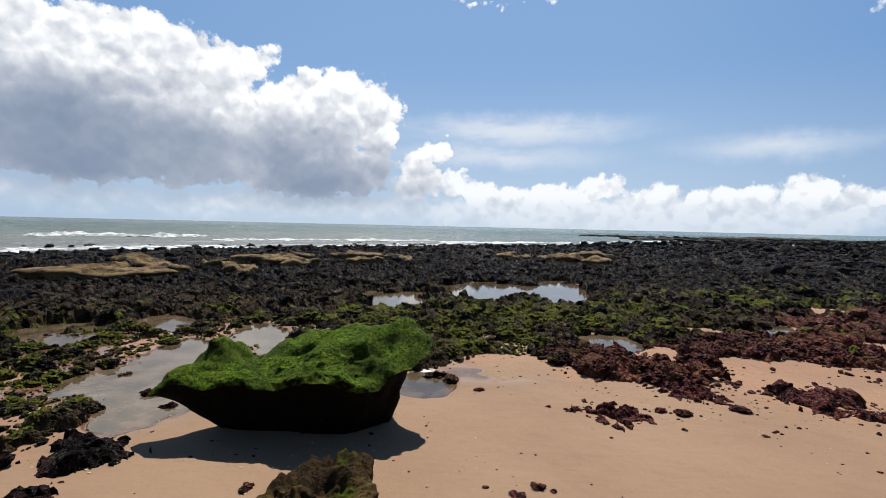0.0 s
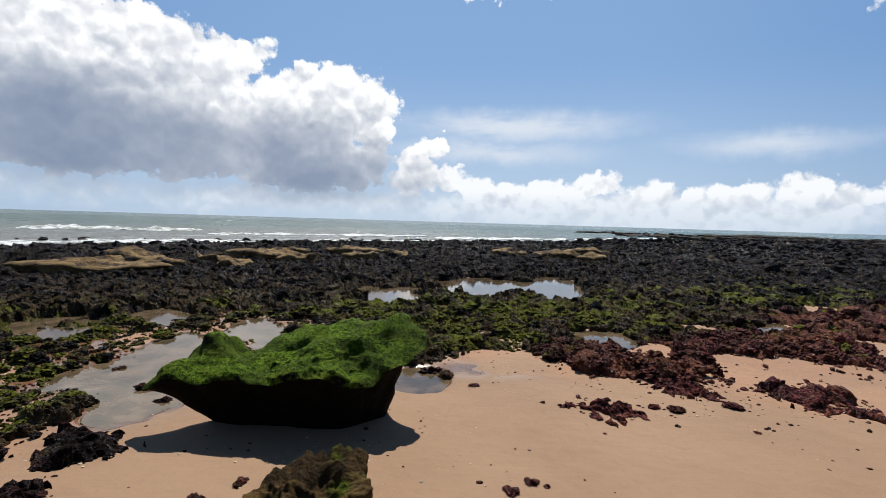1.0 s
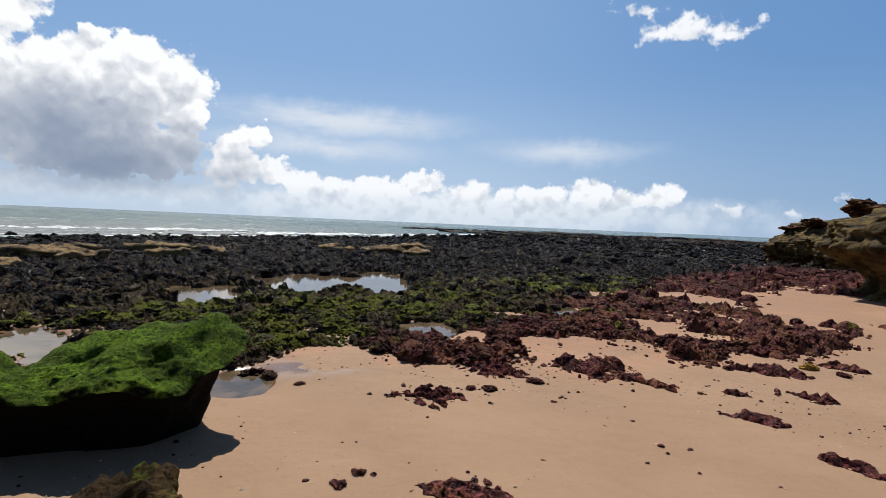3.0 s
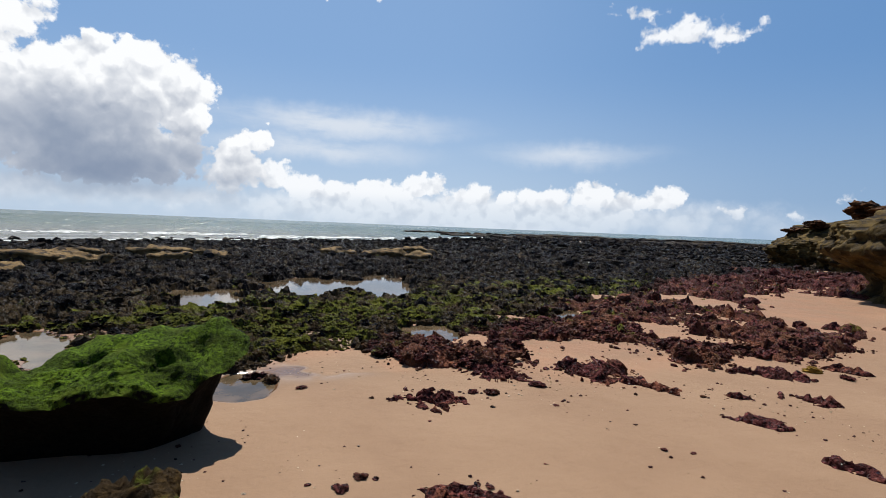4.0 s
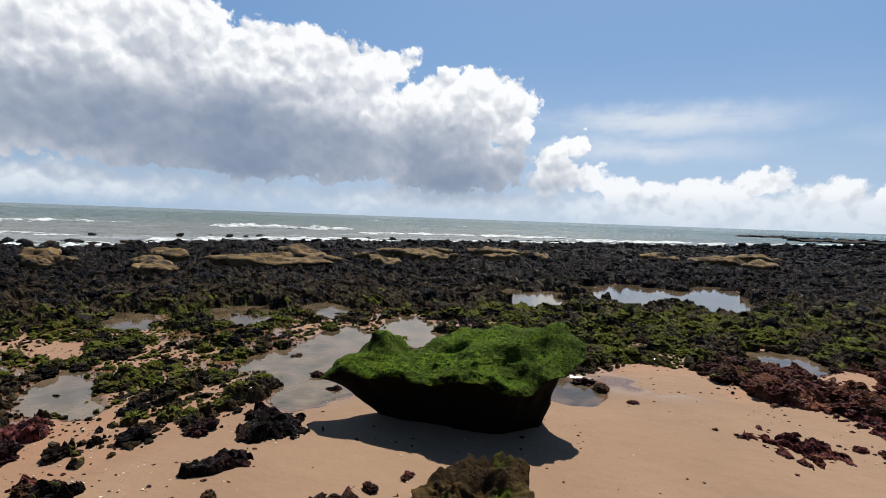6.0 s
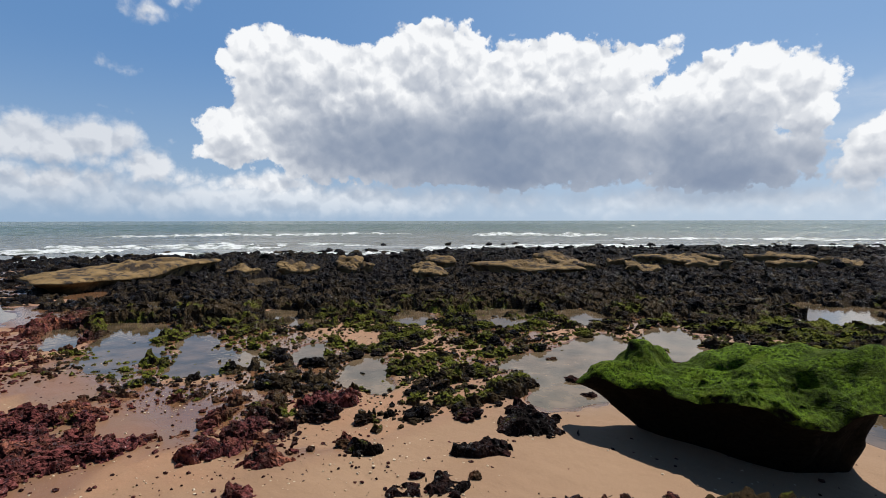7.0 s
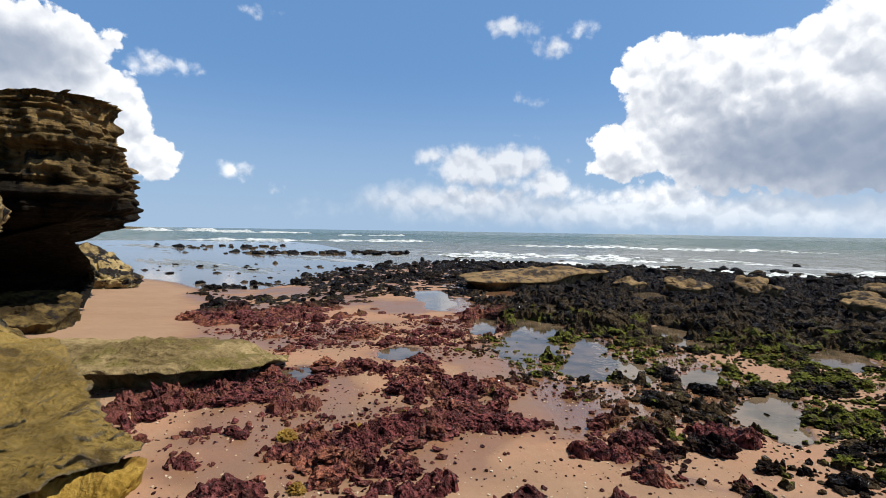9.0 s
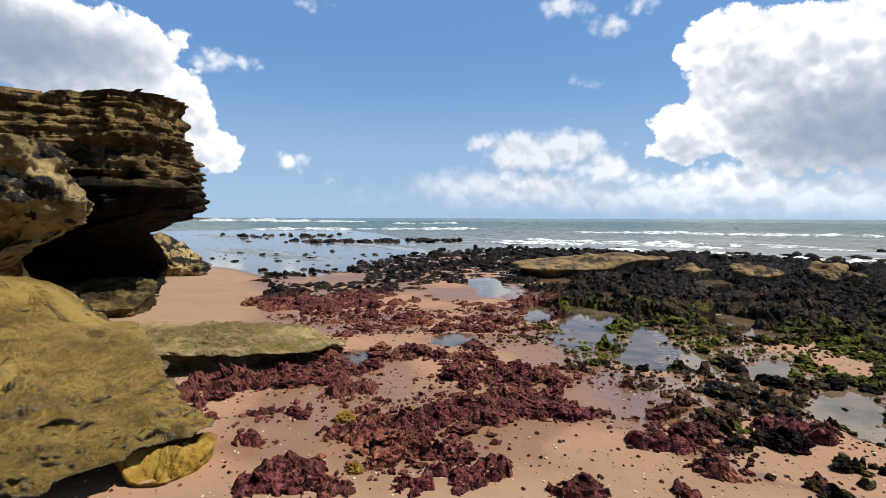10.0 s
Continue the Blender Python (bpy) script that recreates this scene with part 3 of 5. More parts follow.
def crust(x, y, full, tall, grain=1.0):
    """Height of broken, knobbly rock over the sand where its density is full; below zero where the sand lies bare."""
    r = np.hypot(x, y)
    p = np.stack([x, y, 0 * x], -1)
    wx = x + 0.10 * bumps(p * 3.1) + 0.03 * bumps(p * 8.3 + 20) + 0.008 * bumps(p * 21 + 40)
    wy = y + 0.10 * bumps(p * 3.1 + 50) + 0.03 * bumps(p * 8.3 + 70) + 0.008 * bumps(p * 21 + 90)
    total, live = 0 * x, 0 * x
    for size, share, rise, seed, fade in ((0.42, 1.0, 1.0, 11, 1.0), (0.17, 0.72, 0.62, 31, smooth(40, 26, r)), (0.07, 0.62, 0.42, 51, smooth(15, 9, r))):
        gap, (c1, c2, c3, c4), ox, oy = blocks(wx, wy, size * grain, seed)
        there = smooth(-0.08, 0.26, full * share - 0.47 - 0.46 * c1 + 0.1 * live)
        if seed == 11:
            there = there * smooth(0.30, 0.48, 0.5 + 0.5 * bumps(p * 4.4 + 77) + 1.1 * (full - 0.55))
        else:
            there = np.maximum(there, live * smooth(-1.0, -0.6, c1))
        top = (0.68 + 0.32 * c2 + 0.35 * (c3 * ox + c4 * oy)) * np.sqrt(smooth(0.0, 0.5, gap)) * (1 - 0.7 * np.hypot(ox, oy) ** 2)
        total = total + tall * rise * fade * there * np.maximum(top, 0.0)
        live = np.maximum(live, there * fade)
    total = total + live * (0.024 * bumps(p * 13) + 0.018 * bumps(p * 29 + 4) * smooth(14, 7, r) + 0.012)
    return np.where(live > 0.03, total, 0) - 0.05 * smooth(0.22, 0.03, live)


def bed(x, y):
    """Height of the reef's own rock over the sand; below zero where the sand covers it."""
    r = np.hypot(x, y)
    east = smooth(-2.4, -0.5, x)
    red = smooth(1.9, 0.3, y - 0.12 * np.maximum(-x - 5, 0)) * smooth(-1.2, -2.2, x)
    ridge = smooth(7.6, 10.0, r) * (1 - east) * (1 - red)
    tall = 0.080 + 0.015 * east + 0.08 * ridge + 0.01 * east * smooth(6, 9, r) + 0.05 * east * smooth(9, 14, r) + 0.04 * smooth(14, 24, r) + 0.025 * bumps(np.stack([x * 0.9, y * 0.9, 0 * x + 11], -1))
    full = density(x, y)
    fine = smooth(11.5, 7.0, r) * smooth(-2.0, -2.8, x)
    full = full - fine * (0.31 + 0.2 * patches(CRUSTS, x, y, (1.3, 0.5), 0.4) - 0.36 * fbm(np.stack([x * 3.2, y * 3.2, 0 * x + 61], -1), 2))
    return crust(x, y, full, tall) * (1 - fine) + crust(x, y, full, 1.15 * tall, 0.52) * fine


def sort_of(x, y):
    """Red, weedy and chance shares of the rock at a place."""
    x, y = np.asarray(x, float), np.asarray(y, float)
    wob = fbm(np.stack([x * 0.45, y * 0.45, 0 * x + 21], -1), 3)
    r = np.hypot(x, y)
    red_w = smooth(2.6, 0.0, y - 0.12 * np.maximum(-x - 5, 0) + 0.7 * wob) * smooth(-1.2, -2.2, x) * smooth(15, 8.5, r)
    red_e = smooth(1.2, -0.9, y - (6.2 + 0.58 * (x - 1)) + 0.9 * wob) * smooth(0.4, 1.6, x) * smooth(45, 25, r)
    red = np.maximum(red_w, 0.55 * red_e)
    patch = np.maximum(np.exp(-(((x + 3.7) / 1.3) ** 2 + ((y - 4.2) / 1.2) ** 2)), np.exp(-(((x + 8.5) / 2.0) ** 2 + ((y - 2.0) / 1.5) ** 2)))
    band = smooth(4.8, 6.2, r - 0.6 * np.maximum(x - 1, 0)) * smooth(14, 9, r - 0.6 * np.maximum(x - 1, 0)) * smooth(-3.0, -0.5, x)
    weed = np.maximum(0.9 * patch, np.maximum(0.58 * band, 0.68 * smooth(12.5, 7.5, r) * smooth(1.0, -1.0, x))) * (1 - 0.97 * red)
    weed = np.clip(weed * (1 + 0.4 * wob), 0, 1)
    chance = (bumps(np.stack([x * 7.7, y * 7.7, 0 * x], -1)) + 1) / 2 + 0.4 * smooth(17, 8, r)
    return np.stack([red, weed, chance, np.ones_like(x)], -1)


def build_ground():
    turns = np.radians(np.concatenate([np.linspace(-72, 132, 900), np.linspace(136, 284, 60)]))
    rings = np.concatenate([[0.001, 0.8, 1.4], np.geomspace(1.9, 30, 470), np.geomspace(31, 3600, 90)])
    a, r = [v.ravel() for v in np.meshgrid(turns, rings, indexing="ij")]
    x, y = -r * np.sin(a), r * np.cos(a)
    pool = hollow(x, y)
    share = reef_share(x, y)
    z = np.maximum(fall(x, y) - 0.05 * pool, -2.5) + smooth(1.5, 3, r) * smooth(30, 12, r) * 0.005 * fbm(np.stack([x * 1.6, y * 1.6, 0 * x + 2], -1), 4)
    me = mesh_of("ground", np.stack([x, y, z], -1), grid_faces(len(turns), len(rings), True)[:, ::-1], SAND, shade=True)
    damp = smooth(-0.35, 0.35, fbm(np.stack([x * 0.9, y * 0.9, 0 * x + 5], -1), 4) + 0.35 * smooth(6, 14, r))
    wet = np.maximum(smooth(0.0, 0.25, pool), np.where(x > 1.5, 0.25, 0.62) * share * damp)
    wet = np.maximum(wet, 0.9 * share * smooth(-2.2, -3.2, x) * smooth(0.3, 1.6, y) * smooth(-0.6, 0.0, damp - 0.45))
    wet = np.maximum(wet, 0.85 * np.exp(-(((x - 0.4) / 0.9) ** 2 + ((y - 5.2) / 0.4) ** 2)) * smooth(0.2, 0.75, damp))
    wet = np.maximum(wet, 0.7 * np.exp(-(((x + 2.6) / 0.8) ** 2 + ((y - 3.9) / 0.6) ** 2)))
    wet = np.maximum(wet, smooth(-0.42, -0.49, z))
    for name, value in (("wet", wet), ("reef", share)):
        at = me.attributes.new(name, "FLOAT", "POINT")
        at.data.foreach_set("value", value.astype(np.float32))
    tagged(new("ground", me), "pale tan beach sand, wet and darker round the tide pools", "sand", kind="structure")


def build_sea():
    rings = np.concatenate([np.linspace(14, 44, 16, endpoint=False), 44 * np.exp(np.linspace(0, 1.9, 200)), np.geomspace(300, 4900, 34)])
    a = np.radians(np.concatenate([np.linspace(-135, 72, 640), np.linspace(75, 222, 40)]))
    aa, rr = [v.ravel() for v in np.meshgrid(a, rings, indexing="ij")]
    x, y = rr * np.sin(aa), rr * np.cos(aa)
    open_sea = smooth(1, 12, rr - shore(x, y))
    chance = np.random.RandomState(5).uniform(-1, 1, len(x))
    z = -0.5 + 0.14 * open_sea * smooth(900, 200, rr) * bumps(np.stack([(x + y) * 0.05, (y - x) * 0.16, 0 * x], -1))
    z = z + open_sea * smooth(600, 250, rr) * 0.0013 * np.maximum(rr, 30) * (0.55 * chance + 0.6 * bumps(np.stack([x * 0.7, y * 1.4, 0 * x + 3], -1)))
    ob = new("sea", mesh_of("sea", np.stack([x, y, z], -1), grid_faces(len(a), len(rings), True)[:, ::-1], SEA))
    tagged(ob, "grey-green sea with low waves and sun glitter", "sea", kind="structure")


def build_lagoon():
    """Still shallow water behind the outer rocks."""
    a, r = np.radians(np.linspace(84, 128, 80)), np.linspace(0, 1, 40)
    aa, rr = [v.ravel() for v in np.meshgrid(a, r, indexing="ij")]
    rr = 15 + rr * (np.interp(np.degrees(aa), [84, 92, 101, 128], [3, 16, 70, 70]) + 2.5 * np.sin(aa * 23))
    verts = np.stack([-rr * np.sin(aa), rr * np.cos(aa), 0 * aa - 0.47], -1)
    ob = new("lagoon", mesh_of("lagoon", verts, grid_faces(80, 40), LAGOON, shade=True))
    tagged(ob, "still shallow water reflecting the sky behind offshore rocks", "water", kind="structure")


def breaker(a0, a1, out, width, height, seed, broken=0.0):
    """One line of white water along the shore, from azimuth a0 to a1 (degrees to the left of north), out metres off."""
    n, k = max(24, int(abs(a1 - a0) * 8)), 9
    a = np.radians(np.linspace(a0, a1, n))
    far = shore(-np.sin(a), np.cos(a)) if out < 30 else 34 + 0 * a
    far = np.convolve(np.pad(far, 20, "edge"), np.ones(41) / 41, "valid") + out
    far = far + 1.6 * fbm(np.stack([a * 22, 0 * a + seed, 0 * a], -1), 3)
    ends = smooth(0, 0.12, np.linspace(0, 1, n)) * smooth(1, 0.88, np.linspace(0, 1, n))
    size = ends * np.clip(0.8 + 0.42 * fbm(np.stack([a * 40, 0 * a + seed + 4, 0 * a], -1), 3) - broken, 0.0, 1.4)
    t = np.linspace(-1, 1, k)
    rr = far[:, None] + 1.6 * width * size[:, None] * t[None, :] * np.where(t < 0, 1.8, 0.6)[None, :]
    zz = -0.53 + size[:, None] * 0.75 * height * np.clip(1 - np.abs(t) ** 1.6, 0, 1)[None, :]
    zz = zz + 0.25 * height * size[:, None] * bumps(np.stack([rr * 2.0, a[:, None] * far[:, None] * 1.3 + 0 * rr, 0 * rr + seed], -1).reshape(-1, 3)).reshape(rr.shape)
    verts = np.stack([-rr * np.sin(a)[:, None], rr * np.cos(a)[:, None], zz], -1).reshape(-1, 3)
    ob = new("breaking_wave", mesh_of("breaking_wave", verts, grid_faces(n, k), FOAM, shade=True))
    tagged(ob, "low line of white breaking wave on the sea", "wave", "waves off the reef")


# ---- rocks ----
def ball(level):
    bm = bmesh.new()
    bmesh.ops.create_icosphere(bm, subdivisions=level, radius=1.0)
    v = np.array([tuple(w.co) for w in bm.verts])
    f = np.array([[w.index for w in p.verts] for p in bm.faces])
    bm.free()
    return v, f


BALLS = {n: ball(n) for n in (1, 2, 3, 4, 5)}


def lump(seed, level, jag=1.0):
    """A broken, jagged, pitted lump of about unit radius."""
    d, f = BALLS[level]
    s = seed * 13.7
    shape = np.random.RandomState(seed)
    n = shape.normal(size=(13, 3))
    n /= np.linalg.norm(n, axis=1)[:, None]
    r = np.min(shape.uniform(0.55, 1.0, 13) / np.maximum(d @ n.T, 0.12), axis=1)
    r = np.minimum(r, 1.35) * (1 + 0.14 * fbm(d * 2.1 + s, 2)) + jag * (0.2 * ridged(d * 3.9 + s, 4) - 0.05)
    if level > 2:
        r = r - 0.2 * jag * smooth(0.2, 0.6, bumps(d * 7.0 + s + 40)) + 0.09 * jag * fbm(d * 12 + s, 2)
    v = d * np.maximum(r, 0.25)[:, None]
    return v * [1.0, shape.uniform(0.55, 0.95), shape.uniform(0.6, 0.95)], f


def crag(seed, level, knots=7):
    """A knobbly rock: lumps grown together into one ragged skin, about unit radius."""
    d, f = BALLS[level]
    pick = np.random.RandomState(seed)
    r = np.full(len(d), 0.55)
    for k in range(knots):
        c = pick.normal(size=3) * [1, 1, 0.7]
        c *= pick.uniform(0.3, 0.6) / np.linalg.norm(c)
        size = pick.uniform(0.22, 0.45)
        along = d @ c
        disc = size * size - c @ c + along * along
        hit = (disc > 0) & (along > 0)
        r = np.where(hit, np.maximum(r, along + np.sqrt(np.maximum(disc, 0))), r)
    v = d * r[:, None]
    s = seed * 3.7
    swell = 0.16 * ridged(v * 3.3 + s, 3) + 0.10 * fbm(v * 9 + s, 2) - 0.08 - 0.1 * smooth(0.25, 0.6, bumps(v * 6.0 + s + 40))
    v = v + d * np.maximum(swell, 0.15 - r)[:, None]
    return v * [1.0, pick.uniform(0.65, 1.0), pick.uniform(0.7, 1.0)], f


def turned(v, rng, tilt=0.35):
    e = Euler((rng.uniform(-tilt, tilt), rng.uniform(-tilt, tilt), rng.uniform(0, 6.28))).to_matrix()
    return v @ np.array(e).T


LUMPS = {1: [crag(100 + n, 2, 4) for n in range(30)], 2: [lump(200 + n, 1) for n in range(30)], 3: [crag(300 + n, 2, 5) for n in range(20)], 4: [crag(400 + n, 3, 7) for n in range(30)]}


def many_rocks(name, label, spots, level, rng, sink=0.25):
    """Rocks past counting, joined: spots (n, 3) of x, y, radius."""
    verts, faces, kinds, start = [], [], [], 0
    sorts = sort_of(spots[:, 0], spots[:, 1])
    ground = sand_height(spots[:, 0], spots[:, 1]) + 0.6 * np.maximum(bed(spots[:, 0], spots[:, 1]), 0)
    for (x, y, r), z, sort in zip(spots, ground, sorts):
        v, f = LUMPS[level][rng.randint(len(LUMPS[level]))]
        v = turned(v, rng) * r * [1, 1, rng.uniform(0.55, 1.05)]
        verts.append(v + [x, y, z + r * (0.5 - sink)])
        faces.append(f + start)
        sort = sort.copy()
        sort[2] = 0.75 * rng.rand() + 0.3 * smooth(14, 7, math.hypot(x, y))
        kinds.append(np.tile(sort, (len(v), 1)))
        start += len(v)
    me = mesh_of(name, np.concatenate(verts), np.concatenate(faces), REEF, np.concatenate(kinds))
    return tagged(new(name, me), label, "rocks", kind="stuff")


def reef_rock(x, y, r, seed, label, group, flat=0.66, sort=None, mat=None):
    """One rock as a thing of its own, resting in the sand."""
    rng = np.random.RandomState(seed)
    v, f = crag(seed, 3 if r < 0.05 else 5 if r > 0.26 else 4, 5 if r < 0.05 else 7 + rng.randint(5))
    v = turned(v, rng, 0.15) * r * [1, 1, flat]
    z = float(sand_height(np.array([x]), np.array([y]))[0] + 0.6 * max(bed(np.array([x]), np.array([y]))[0], 0))
    kind = sort_of(np.array([x]), np.array([y]))[0] if sort is None else np.array([*sort, 1.0])
    kind[2] = rng.rand()
    me = mesh_of("rock", v, f, mat or REEF, np.tile(kind, (len(v), 1)))
    ob = new("rock", me)
    ob.location = (x, y, z + 0.15 * r * flat)
    return tagged(ob, label, "rock", group)


def spread(rng, n, lo, hi, a0, a1):
    r = np.sqrt(rng.uniform(lo * lo, hi * hi, n))
    a = np.radians(rng.uniform(a0, a1, n))
    return np.stack([-r * np.sin(a), r * np.cos(a)], -1)


def outline_rock(name, outline, tops, lip, inset, mat, label, category, group="", rough=0.03, seed=0, rings=26, around=220, foot=-0.06, power=2.4, scale=3.0, kind=None, under=0.5, hook=None, back=(0.0, 0.0)):
    """A rock from its outline seen from above, its top heights at some places, the thickness of its lip and how far its foot is drawn in."""
    pts = np.array(outline, float)
    n = len(pts)
    t = np.linspace(0, n, around, endpoint=False)
    i = t.astype(int)
    f = (t - i)[:, None]
    p0, p1, p2, p3 = pts[(i - 1) % n], pts[i % n], pts[(i + 1) % n], pts[(i + 2) % n]
    edge = 0.5 * (2 * p1 + (p2 - p0) * f + (2 * p0 - 5 * p1 + 4 * p2 - p3) * f**2 + (3 * p1 - p0 - 3 * p2 + p3) * f**3)
    mid = pts.mean(0)
    tops = np.array(tops, float)

    def top_at(q):
        d2 = ((q[:, None, :] - tops[None, :, :2]) ** 2).sum(-1) + 0.0025
        w = d2**-1.6
        return (w * tops[:, 2]).sum(1) / w.sum(1)

    rows, zs = [], []
    for s in np.linspace(0, 1, rings) ** 0.75:
        q = mid + (edge - mid) * (0.02 + 0.98 * s)
        z = top_at(q) - lip * 0.5 * s ** (power * 6)
        rows.append(q)
        zs.append(z)
    rim, rz = rows[-1], zs[-1]
    base = float(np.mean(sand_height(rim[:, 0], rim[:, 1])))
    for s in np.linspace(0, 1, 14)[1:]:
        draw = inset * (s**under)
        q = mid + (edge - mid) * (1 - draw) + np.array(back) * s
        low = np.maximum(rz - lip * 0.6, base + foot)
        z = rz + (low - rz) * min(1, s * 3) if s < 0.34 else low + (base + foot - low) * ((s - 0.34) / 0.66)
        rows.append(q)
        zs.append(z)
    m = len(rows)
    v = np.concatenate([np.stack(rows, 1).reshape(-1, 2), np.stack(zs, 1).reshape(-1, 1)], -1)
    out = np.concatenate([v[:, :2] - mid, 0.3 + 0 * v[:, :1]], -1)
    out /= np.linalg.norm(out, axis=1)[:, None]
    v = v + out * (rough * (ridged(v * scale + seed, 4) + 0.5 * fbm(v * scale * 4 + seed, 3)))[:, None]
    v[:, 2] += 0.5 * rough * fbm(v * scale * 1.7 + seed + 9, 4)
    if hook:
        v = hook(v)
    faces = grid_faces(around, m, True)[:, ::-1]
    me = mesh_of(name, v, faces, mat, shade=True)
    bm = bmesh.new()
    bm.from_mesh(me)
    bm.verts.ensure_lookup_table()
    bm.faces.new([bm.verts[k * m] for k in range(around)])
    bmesh.ops.recalc_face_normals(bm, faces=bm.faces)
    bm.to_mesh(me)
    bm.free()
    return tagged(new(name, me), label, category, group, kind or "")


def mossy_boulder():
    outline = [(-1.99, 3.45), (-1.72, 3.38), (-1.42, 3.38), (-1.12, 3.37), (-0.86, 3.34), (-0.56, 3.38), (-0.36, 3.5), (-0.15, 3.7), (-0.06, 3.82), (-0.1, 4.0), (-0.35, 4.22), (-0.8, 4.28), (-1.2, 4.18), (-1.52, 3.98), (-1.78, 3.68)]
    tops = [(-1.97, 3.46, 0.36), (-1.72, 3.55, 0.5), (-1.56, 3.7, 0.64), (-1.54, 3.82, 0.6), (-1.36, 3.72, 0.46), (-1.36, 3.95, 0.42), (-1.2, 4.0, 0.54), (-0.95, 4.1, 0.64), (-0.72, 4.13, 0.68), (-0.45, 4.05, 0.68), (-0.29, 4.0, 0.77),
            (-0.17, 3.95, 0.71), (-0.1, 3.7, 0.60), (-1.6, 3.43, 0.42), (-1.14, 3.43, 0.41), (-0.86, 3.42, 0.47), (-0.5, 3.43, 0.41), (-0.25, 3.6, 0.52), (-1.1, 3.65, 0.50), (-0.8, 3.7, 0.57), (-0.4, 3.75, 0.57), (-1.35, 3.52, 0.44)]

    def dents(v):
        for x, y, a, b, deep in ((-0.58, 3.72, 0.2, 0.10, 0.11), (-0.4, 3.72, 0.1, 0.14, 0.06), (-1.06, 3.82, 0.15, 0.08, 0.07), (-1.38, 3.78, 0.12, 0.16, 0.03), (-0.86, 3.46, 0.12, 0.06, 0.03)):
            d = np.hypot((v[:, 0] - x) / a, (v[:, 1] - y) / b)
            v[:, 2] -= deep * smooth(1.2, 0.3, d) * smooth(0.3, 0.4, v[:, 2])
        return v

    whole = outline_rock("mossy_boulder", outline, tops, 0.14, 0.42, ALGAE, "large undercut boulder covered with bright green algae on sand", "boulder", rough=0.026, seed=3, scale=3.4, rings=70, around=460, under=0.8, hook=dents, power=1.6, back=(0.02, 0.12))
    # the carpet of algae is a piece of its own over the bare stone
    bm = bmesh.new()
    bm.from_mesh(whole.data)
    bm.normal_update()
    up = [f for f in bm.faces if f.normal.z > 0.12 and f.calc_center_median().z > 0.2]
    carpet = bm.copy()
    keep = {f.index for f in up}
    bmesh.ops.delete(bm, geom=up, context="FACES")
    bmesh.ops.delete(carpet, geom=[f for f in carpet.faces if f.index not in keep], context="FACES")
    me = bpy.data.meshes.new("algae_carpet")
    carpet.to_mesh(me)
    bm.to_mesh(whole.data)
    me.materials.append(ALGAE)
    cover = tagged(new("algae_carpet", me), "short bright green algae")
    cover.parent = whole
    bm.free(), carpet.free()


def small_boulder():
    outline = [(-0.95, 2.62), (-0.8, 2.42), (-0.55, 2.36), (-0.38, 2.5), (-0.33, 2.7), (-0.42, 2.9), (-0.6, 2.95), (-0.8, 2.85)]
    tops = [(-0.93, 2.62, 0.03), (-0.75, 2.7, 0.06), (-0.55, 2.8, 0.11), (-0.45, 2.78, 0.12), (-0.36, 2.7, 0.06), (-0.55, 2.5, 0.05), (-0.6, 2.38, 0.03)]
    outline_rock("small_boulder", outline, tops, 0.07, 0.1, MOSSY, "brown stone with olive moss half buried in sand", "rock", rough=0.05, seed=8, scale=3.6, rings=34, around=240)


